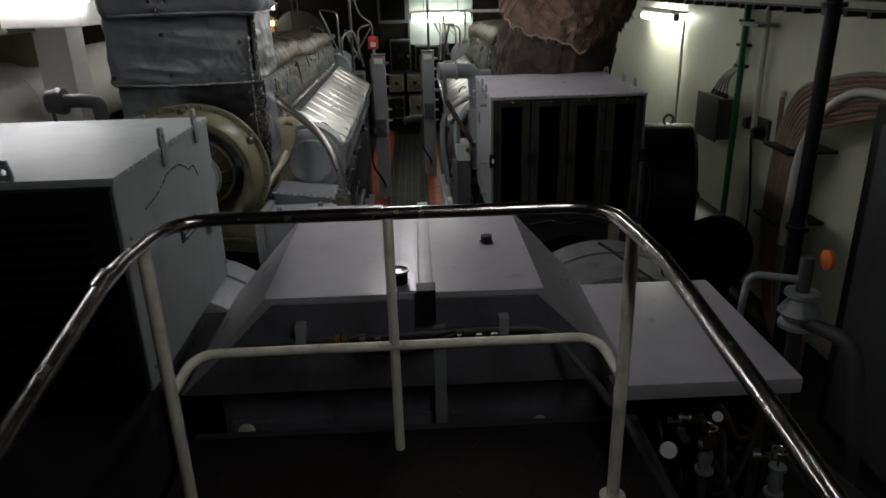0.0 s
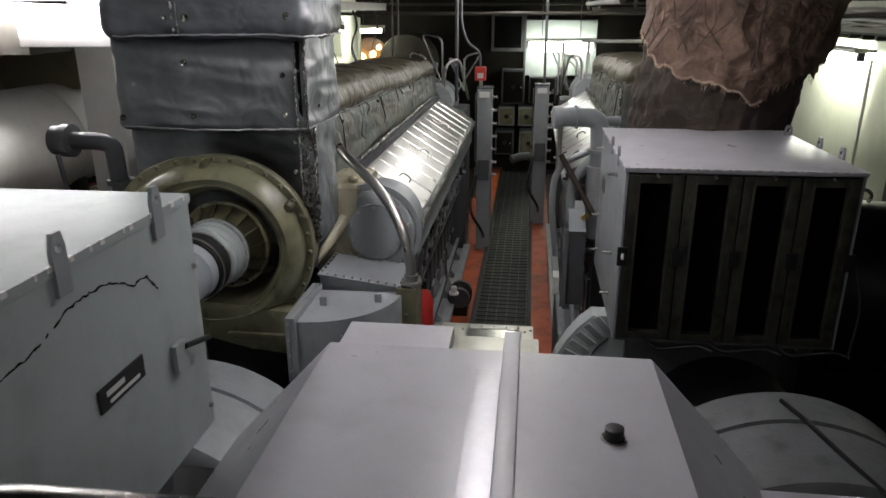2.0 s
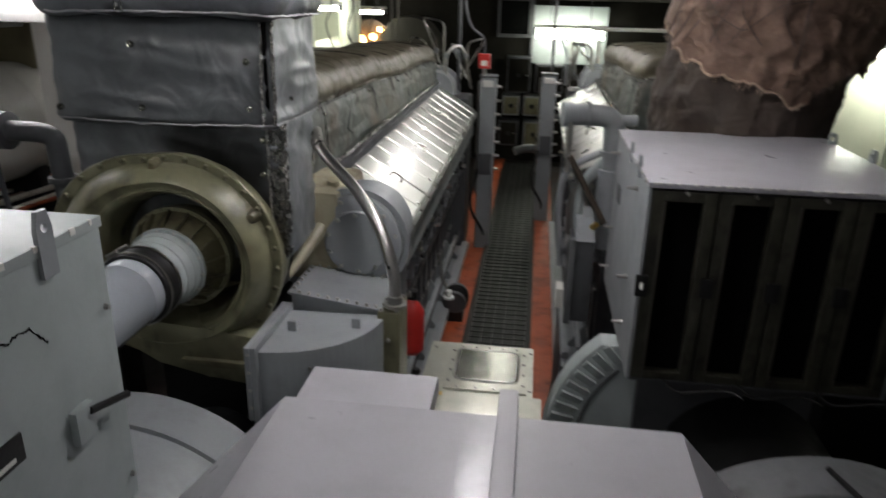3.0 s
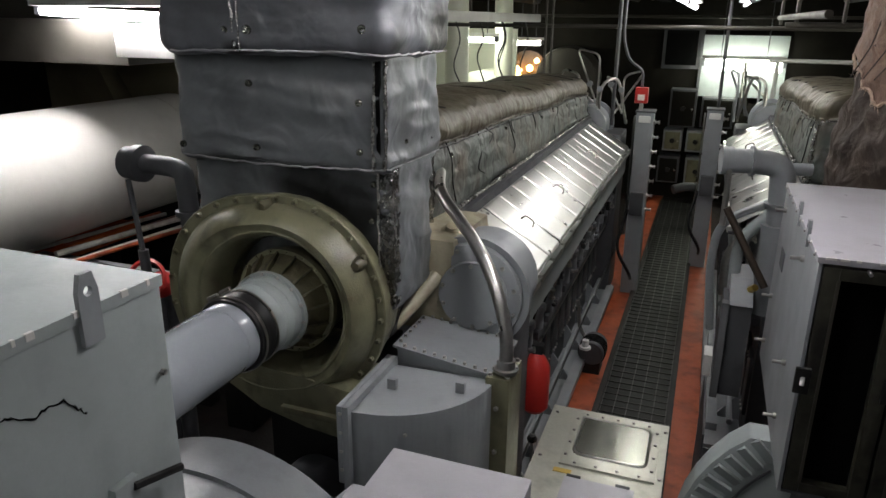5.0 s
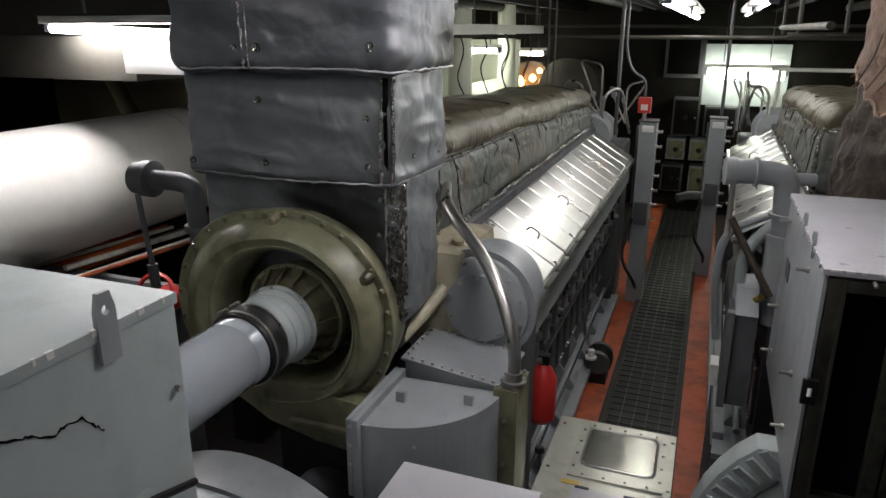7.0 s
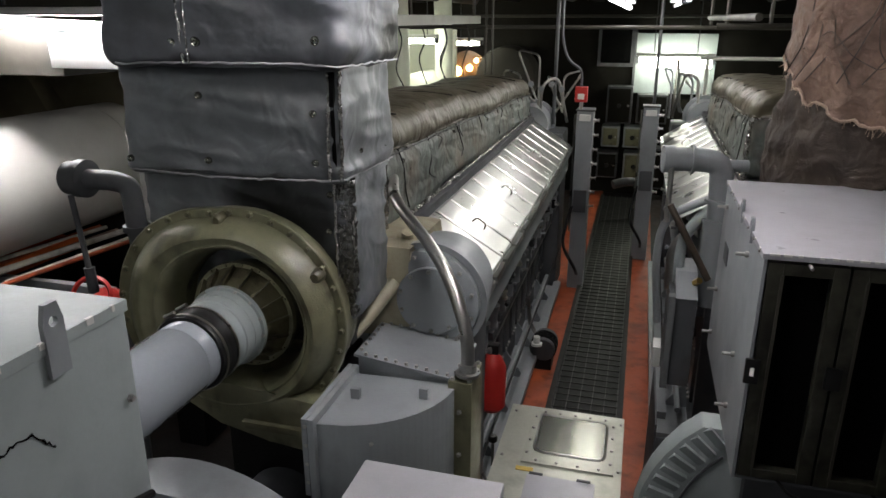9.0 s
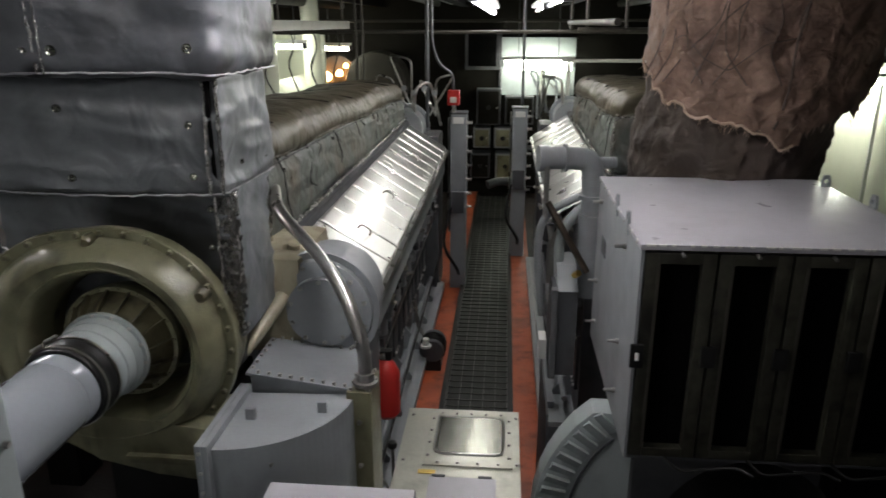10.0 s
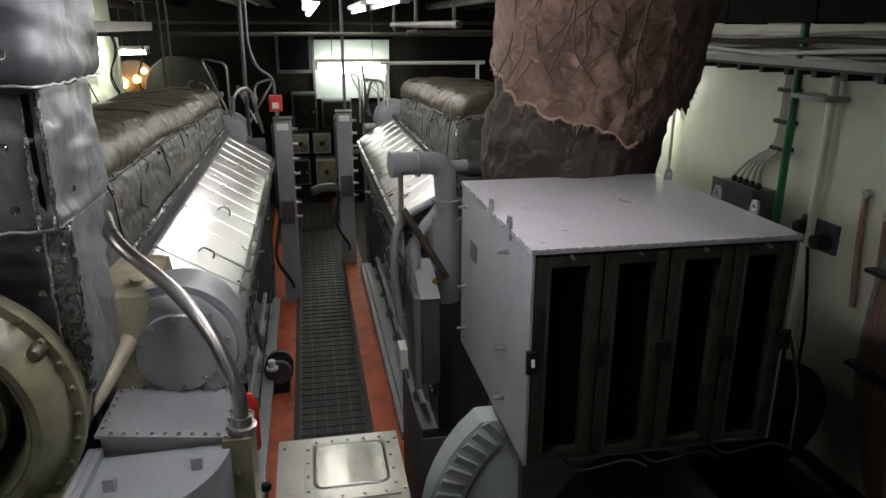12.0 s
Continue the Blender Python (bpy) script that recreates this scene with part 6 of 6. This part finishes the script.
def build_rack():
    g = thing("pipe_rack", (-3.0, 5.3, FLOOR), "rack of stored steel rods beside the tank", "rack")
    random.seed(7)
    for i in range(9):
        x = -3.35 + i * 0.07
        part("stored_rod", rod((x - 0.5, 5.0 + random.random() * 0.2, 0.24 + 0.03 * (i % 3)), (x - 0.2, 7.2 + random.random() * 0.5, 0.26 + 0.03 * (i % 2)), 0.014 + 0.006 * (i % 2), 8), random.choice((HOSE, CREAM, RED, TRAY)), g)
    for y in (5.3, 6.8):
        part("cross_bar", box(-4.1, -2.8, y, y + 0.05, 0.17, 0.225, 0.004), GREY, g)
        for x in (-4.05, -2.85):
            part("leg", box(x - 0.025, x + 0.025, y, y + 0.05, FLOOR, 0.17, 0.004), GREY_D, g)
    t = thing("orange_tray", (-3.85, 5.65, FLOOR), "orange plastic tray with a raised rim", "tray")
    part("tray_floor", box(-4.45, -3.6, 5.35, 5.95, 0.2, 0.215, 0.004), ORANGE, t)
    for a in ((-4.45, -4.43, 5.35, 5.95), (-3.62, -3.6, 5.35, 5.95), (-4.43, -3.62, 5.35, 5.37), (-4.43, -3.62, 5.93, 5.95)):
        part("rim", box(*a, 0.215, 0.29, 0.006), ORANGE, t)
    # stand blackened for the shade under the tray
    part("tray_stand", box(-4.35, -3.7, 5.45, 5.85, FLOOR, 0.2, 0.01), BLACK, t)
    v = thing("red_handwheel_valve", (-2.75, 5.15, 0.2), "red handwheel valve on a low pipe", "valve")
    part("wheel", lathe((-2.75, 5.1, 0.27), (0.3, -1, 0.4), [(-0.012, 0.1), (0, 0.115), (0.012, 0.1), (0, 0.088)], 28, closed=True), REDS, v)
    part("body", lathe((-2.75, 5.2, 0.2), (0.3, -1, 0.4), [(-0.1, 0.07), (0.0, 0.08), (0.06, 0.03), (0.12, 0.02)], 18), REDS, v)
    part("pipe", pipe([(-2.75, 5.2, 0.2), (-2.75, 5.3, 0.1), (-2.75, 5.3, FLOOR)], 0.05, 0.1), GREY_D, v)


build_rack()


def build_side_valve():
    g = thing("vent_valve", (-2.05, 4.75, 0.6), "grey flanged pipe elbow with a hanging lever beside the trunk", "valve")
    part("pipe", pipe([(-2.36, 4.72, 1.03), (-2.16, 4.72, 1.03), (-2.09, 4.73, 1.01), (-2.09, 4.75, 0.66)], 0.045, 0.07, 24), GREY_D, g)
    part("flange", lathe((-2.4, 4.72, 1.03), (1, 0, 0), [(0, 0.03), (0, 0.075), (0.05, 0.075), (0.055, 0.085), (0.1, 0.085), (0.105, 0.058)], 28), GREY_D, g)
    part("fixing_bracket", box(-2.1, -1.84, 4.74, 4.78, 0.68, 0.72, 0.004), GREY_D, g)
    part("lever", rod((-2.37, 4.68, 0.96), (-2.33, 4.68, 0.55), 0.013, 10), GREY_D, g)
    part("lever_weight", rod((-2.335, 4.68, 0.62), (-2.33, 4.68, 0.5), 0.024, 12), GREY_D, g)
    part("lower_flange", lathe((-2.09, 4.75, 0.8), (0, 0, 1), [(0, 0.05), (0, 0.068), (0.025, 0.068), (0.025, 0.05)], 24, closed=True), GREY_D, g)


build_side_valve()

# ---- east wall fittings ----


def build_cable_tray():
    g = thing("cable_tray", (3.2, 8.0, 1.45), "galvanised wall tray loaded with pale cables", "cable tray")
    part("tray", box(3.06, 3.3, 1.0, 14.9, 1.46, 1.475, 0), BLACK, g)
    part("tray_lip", box(3.05, 3.06, 1.0, 14.9, 1.44, 1.5, 0.002), TRAY, g)
    for i in range(44):
        y = 2.0 + i * 0.29
        part("bracket", box(3.12, 3.3, y, y + 0.05, 1.385, 1.435, 0.004), BLACK, g)
    part("lower_rail", box(3.04, 3.06, 1.0, 14.9, 1.435, 1.455, 0.002), BLACK, g)
    for i in range(14):
        z = 1.505 + (i // 4) * 0.05
        x = 3.27 - 0.05 * (i % 4)
        part("cable", pipe([(x + 0.03 * math.sin(k * 1.7 + i), 1.0 + k * 0.55, z + 0.035 * math.sin(k * 1.1 + i * 2) * math.sin(k * 0.37 + i)) for k in range(26)], 0.010 + 0.005 * (i % 3), 0.2, 8), (CABLE, BEAM, WHITE, CABLE, TRAY)[i % 5], g)
    # duct shares the ceiling's painted-in shade
    d = thing("dark_duct", (3.15, 8.0, 1.85), "square duct along the top of the wall, painted dark for shade", "duct")
    part("casing", box(2.95, 3.29, -2.3, 14.9, 1.74, TOP - 0.2, 0.01), CEIL, d)
    for i in range(14):
        part("flange_band", box(2.94, 3.3, 0.5 + i, 0.53 + i, 1.73, TOP - 0.2, 0.004), CEIL, d)


build_cable_tray()


def build_junction_box():
    g = thing("junction_box", (3.1, 7.3, 0.1), "grey steel junction box with cable glands on the wall", "junction box")
    part("case", box(3.09, 3.3, 7.1, 7.62, 0.08, 0.5, 0.012), GREY_D, g)
    part("lid", box(3.076, 3.09, 7.08, 7.64, 0.06, 0.52, 0.006), GREY_D, g)
    for i in range(5):
        y = 7.18 + i * 0.08
        part("gland", lathe((3.19, y, 0.5), (0, 0, 1), [(0, 0.024), (0.03, 0.024), (0.05, 0.014)], 10), BLACK, g)
        part("cable", pipe([(3.19, y, 0.55), (3.2, y * 0.5 + 3.6, 0.7), (3.25, 7.02 + i * 0.025, 0.85), (3.26, 7.02 + i * 0.025, 1.5)], 0.012, 0.1, 8), CABLE, g)
    for z in (0.82, 1.02, 1.25):
        part("cable_clamp", box(3.22, 3.3, 6.98, 7.16, z, z + 0.03, 0.004), BLACK, g)


build_junction_box()
whole("green_pipe", pipe([(3.18, 6.9, FLOOR), (3.18, 6.9, TOP)], 0.03, 0, 16), GREEN, "green painted vertical pipe by the wall", "pipe")
whole("pipe_bracket", box(3.1, 3.3, 6.5, 6.85, 1.24, 1.27, 0.004), GREY, "small grey pipe bracket on the wall", "bracket")
whole("grey_conduit", rod((3.25, 8.7, FLOOR), (3.25, 8.7, 1.2), 0.016, 10), WHITE, "thin pale conduit down the wall", "conduit")
whole("white_downpipe", rod((3.24, 6.6, FLOOR), (3.24, 6.6, 1.4), 0.03, 12), WALL, "pale painted vertical pipe on the wall", "pipe")


def build_socket():
    g = thing("wall_sockets", (3.25, 6.4, 0.3), "pair of black round sockets on a grey plate", "socket")
    part("plate", box(3.27, 3.3, 6.38, 6.74, 0.2, 0.41, 0.006), GREY_D, g)
    for y, z in ((6.66, 0.34), (6.47, 0.28)):
        part("socket", lathe((3.27, y, z), (-1, 0, 0), [(0, 0.065), (0.04, 0.065), (0.06, 0.055), (0.1, 0.05), (0.105, 0.03)], 20), BLACK, g)
    part("cable", pipe([(3.2, 6.55, 0.22), (3.22, 6.53, 0.0), (3.25, 6.5, -0.4), (3.26, 6.52, -1.0)], 0.012, 0.1, 8), BLACK, g)


build_socket()
for y0, y1, z0, z1 in ((6.18, 6.12, 0.66, -0.07), (5.98, 5.9, 0.56, -0.3)):
    g = thing("hanging_strap", (3.28, y0, z0), "worn dull strap hanging on the wall", "strap", "wall straps")
    part("strap_body", pipe([(3.26, y0, z0), (3.25, (y0 + y1) / 2, (z0 + z1) / 2), (3.26, y1, z1)], 0.022, 0.2, 10), HOSE, g)
    part("hook", lathe((3.28, y0, z0 + 0.03), (-1, 0, 0), [(0, 0.03), (0.03, 0.03), (0.032, 0.01)], 12), STEEL, g)


def build_hose_reel():
    g = thing("bent_cables", (3.1, 5.7, FLOOR), "bundle of pink brown cables bent round against the wall", "cable")
    for k in range(10):
        d = 0.033 * k
        part("cable", pipe([(3.05, 3.7 + d, 0.95 - d * 0.3), (3.04 - 0.03 * (k % 2), 4.5, 1.1 - d), (3.02, 5.55 - d, 0.85 - d), (3.0, 5.7 - d, 0.3), (2.98, 5.7 - d, -0.5), (2.94, 5.25, -1.2 + d * 0.3), (2.9, 4.65, -1.22 + d)], 0.0185, 0.55, 10), HOSE if k % 5 else TRAY, g)
    part("white_cable", pipe([(2.98, 3.8, 0.95), (2.98, 4.8, 0.95), (2.96, 5.25, 0.5), (2.96, 5.3, -0.4)], 0.03, 0.5, 12), WHITE, g)
    for z, y in ((0.35, 5.58), (-0.25, 5.6)):
        part("cable_strap", box(2.9, 3.3, y - 0.3, y + 0.12, z, z + 0.025, 0.004), BLACK, g)


build_hose_reel()


def build_downpipe():
    g = thing("dark_downpipe", (2.5, 4.3, FLOOR), "dark vertical pipe with flanged joints beside the alternator", "pipe")
    part("pipe_body", rod((2.5, 4.3, FLOOR), (2.5, 4.3, TOP), 0.045, 16), BLACK, g)
    for z in (-1.28, 0.1, 1.5):
        part("flange", lathe((2.5, 4.3, z), (0, 0, 1), [(0, 0.045), (0, 0.075), (0.025, 0.075), (0.025, 0.045)], 20, closed=True), BLACK, g)


build_downpipe()


def build_dark_fan():
    g = thing("fan_casing", (2.2, 6.2, FLOOR), "black round fan casing behind the filter box", "fan")
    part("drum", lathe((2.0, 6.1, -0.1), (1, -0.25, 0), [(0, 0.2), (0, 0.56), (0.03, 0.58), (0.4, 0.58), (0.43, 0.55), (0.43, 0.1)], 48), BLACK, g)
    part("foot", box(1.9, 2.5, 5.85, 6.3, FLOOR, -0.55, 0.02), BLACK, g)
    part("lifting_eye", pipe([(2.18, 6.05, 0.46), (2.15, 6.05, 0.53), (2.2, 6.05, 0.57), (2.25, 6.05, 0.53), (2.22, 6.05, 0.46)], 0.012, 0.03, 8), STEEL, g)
    # drum added as a dark mass in front of the lower wall
    m = thing("dark_fill_drum", (2.75, 6.2, FLOOR), "black low drum added to fill the dark space by the wall", "machine")
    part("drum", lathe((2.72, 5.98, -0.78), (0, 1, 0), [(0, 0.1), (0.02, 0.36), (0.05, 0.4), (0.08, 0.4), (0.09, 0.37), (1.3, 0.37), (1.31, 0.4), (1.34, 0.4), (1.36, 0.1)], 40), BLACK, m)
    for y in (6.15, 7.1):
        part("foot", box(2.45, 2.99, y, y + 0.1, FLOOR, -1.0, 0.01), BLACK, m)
    part("lifting_eye", pipe([(2.68, 6.6, -0.42), (2.66, 6.6, -0.34), (2.72, 6.6, -0.3), (2.78, 6.6, -0.34), (2.76, 6.6, -0.42)], 0.012, 0.03, 8), STEEL, m)
    d = thing("dark_cabinet", (2.95, 3.4, FLOOR), "tall black switch cabinet against the wall", "cabinet")
    part("body", box(2.75, 3.28, 2.4, 4.1, FLOOR, 0.95, 0.012), BLACK, d)
    part("door", box(2.735, 2.75, 2.5, 3.2, FLOOR + 0.1, 0.85, 0.006), GREY_D, d)
    part("door", box(2.735, 2.75, 3.25, 4.0, FLOOR + 0.1, 0.85, 0.006), GREY_D, d)


build_dark_fan()

# ---- end bulkhead ----


def build_end_wall():
    g = thing("window_1", (-0.42, 14.98, 1.0), "dark framed window in the end bulkhead", "window", kind="structure")
    part("frame", box(-0.72, -0.12, 14.94, 15.0, 0.93, 1.6, 0.01), GREY_D, g)
    part("pane", box(-0.67, -0.17, 14.93, 14.94, 0.99, 1.55, 0), DARK, g)
    p = thing("bulkhead_panel", (0.55, 14.97, 1.0), "pale square panel behind the end lamp", "panel")
    part("sheet", box(-0.08, 1.2, 14.93, 14.98, 0.5, 1.48, 0.006), PANEL, p)
    part("frame_bar", box(-0.12, -0.08, 14.9, 14.98, 0.4, 1.6, 0.004), GREY_D, p)
    for x, w, z0, z1, m, lab in ((-0.5, 0.42, 0.0, 0.62, GREY_D, "green grey switch cabinet on the end bulkhead"), (0.0, 0.5, 0.02, 0.5, GREY_D, "green grey switch cabinet with a dark panel"), (-0.55, 0.3, -0.4, -0.05, GREY, "small pale electrical box with a dial"), (-0.18, 0.3, -0.4, -0.05, GREY, "small pale electrical box with a dial"), (-0.6, 0.35, -0.95, -0.5, GREY_D, "grey electrical box low on the bulkhead"), (-0.15, 0.35, -0.95, -0.5, GREY, "grey electrical box low on the bulkhead"), (0.35, 0.4, -1.1, -0.4, GREY_D, "grey electrical box low on the bulkhead")):
        c = thing("switch_cabinet", (x + w / 2, 14.8, z0), lab, "cabinet", "cabinets on the bulkhead")
        part("case", box(x, x + w, 14.62, 15.0, z0, z1, 0.012), m, c)
        part("door", box(x + 0.03, x + w - 0.03, 14.6, 14.62, z0 + 0.03, z1 - 0.03, 0.006), BULK if m is GREY_D else OLIVE, c)
        part("dial", lathe((x + w / 2, 14.6, (z0 + z1) / 2), (0, -1, 0), [(0, 0.04), (0.015, 0.04), (0.016, 0.0)], 14), BLACK, c)
        part("lock", rod((x + w - 0.06, 14.6, (z0 + z1) / 2), (x + w - 0.06, 14.57, (z0 + z1) / 2), 0.015, 8), STEEL, c)
    r = thing("end_rail", (1.4, 12.0, 0.2), "pale steel guard rail by the second engine's end", "railing")
    part("rail", rod((0.75, 12.1, 1.23), (2.2, 12.1, 1.23), 0.025, 12), WHITE, r)
    part("post", rod((0.85, 12.1, FLOOR), (0.85, 12.1, 1.23), 0.025, 12), WHITE, r)
    part("post", rod((2.1, 12.1, FLOOR), (2.1, 12.1, 1.23), 0.025, 12), WHITE, r)
    f = thing("floor_pipe_bend", (-0.1, 13.2, FLOOR), "dark pipe bend across the end of the walkway", "pipe")
    part("pipe", pipe([(0.2, 13.4, FLOOR), (0.2, 13.4, -0.75), (-0.05, 13.3, -0.7), (-0.25, 13.2, -0.75)], 0.07, 0.2), GREY_D, f)


build_end_wall()

# ---- overhead services ----


def build_overhead():
    random.seed(11)
    g = thing("ceiling_tray", (0.95, 8.0, 1.7), "hung steel service rail below the ceiling", "service rail")
    part("rail", rod((0.55, 8.0, 1.66), (1.6, 8.0, 1.66), 0.022, 10), BEAM, g)
    part("rail", rod((0.62, 6.4, 1.72), (0.62, 9.6, 1.72), 0.022, 10), BEAM, g)
    for x, y in ((0.62, 8.0), (0.92, 8.0), (0.62, 9.4), (1.5, 8.0)):
        part("hanger", rod((x, y, 1.66), (x, y, TOP - 0.2), 0.014, 10), BEAM, g)
    h = thing("ladder_tray", (-2.1, 8.0, 1.72), "cable ladder hung above the side aisle with drooping cables", "cable tray")
    for x in (-2.45, -1.75):
        part("side_bar", box(x - 0.012, x + 0.012, 6.0, 10.2, 1.66, 1.74, 0.003), TRAY, h)
    for i in range(15):
        part("rung", box(-2.45, -1.75, 6.1 + i * 0.29, 6.14 + i * 0.29, 1.68, 1.7, 0.002), TRAY, h)
    for i in range(7):
        part("cable", pipe([(-2.4 + 0.1 * i + 0.03 * math.sin(k + i), 5.9 + k * 0.62, 1.715 + 0.015 * math.sin(k * 2 + i)) for k in range(8)], 0.018, 0.2, 8), CABLE if i % 3 else BLACK, h)
    for x, y in ((-2.45, 6.2), (-1.75, 6.2), (-2.45, 9.9), (-1.75, 9.9)):
        part("hanger", rod((x, y, 1.7), (x, y, TOP), 0.012, 8), BEAM, h)
    for i in range(5):
        x, y = -2.4 + 0.16 * i, 9.2 + 0.3 * (i % 3)
        k = thing("hanging_cable", (x, y, 1.6), "thin dark cable drooping from the tray", "cable", "drooping cables")
        part("cable", pipe([(x, y, 1.72), (x + 0.05, y + 0.1, 1.5), (x - 0.08, y + 0.2, 1.2 + 0.1 * (i % 2)), (x + 0.02, y + 0.3, 0.95)], 0.008, 0.1, 6), BLACK, k)
        part("plug", box(x - 0.01, x + 0.05, y + 0.27, y + 0.33, 0.9, 0.97, 0.006), ORANGE if i == 2 else WHITE, k)
    for x, z, r, m in ((-1.2, 2.0, 0.05, BEAM), (-0.95, 2.05, 0.035, TRAY), (1.9, 2.02, 0.06, BEAM), (2.15, 1.98, 0.04, TRAY), (2.6, 2.0, 0.05, BEAM), (-2.9, 2.0, 0.07, BEAM)):
        whole("ceiling_pipe", rod((x, -2.3, TOP - 0.214 - r), (x, 14.9, TOP - 0.214 - r), r, 14), m, "dusty pipe running along under the ceiling", "pipe", "pipes under the ceiling")
    for y, z in ((10.6, 1.62), (13.4, 1.75)):
        whole("cross_pipe", rod((-4.8, y, z), (3.3, y, z), 0.022, 10), BEAM, "thin pipe crossing under the ceiling", "pipe", "pipes crossing the ceiling")


build_overhead()
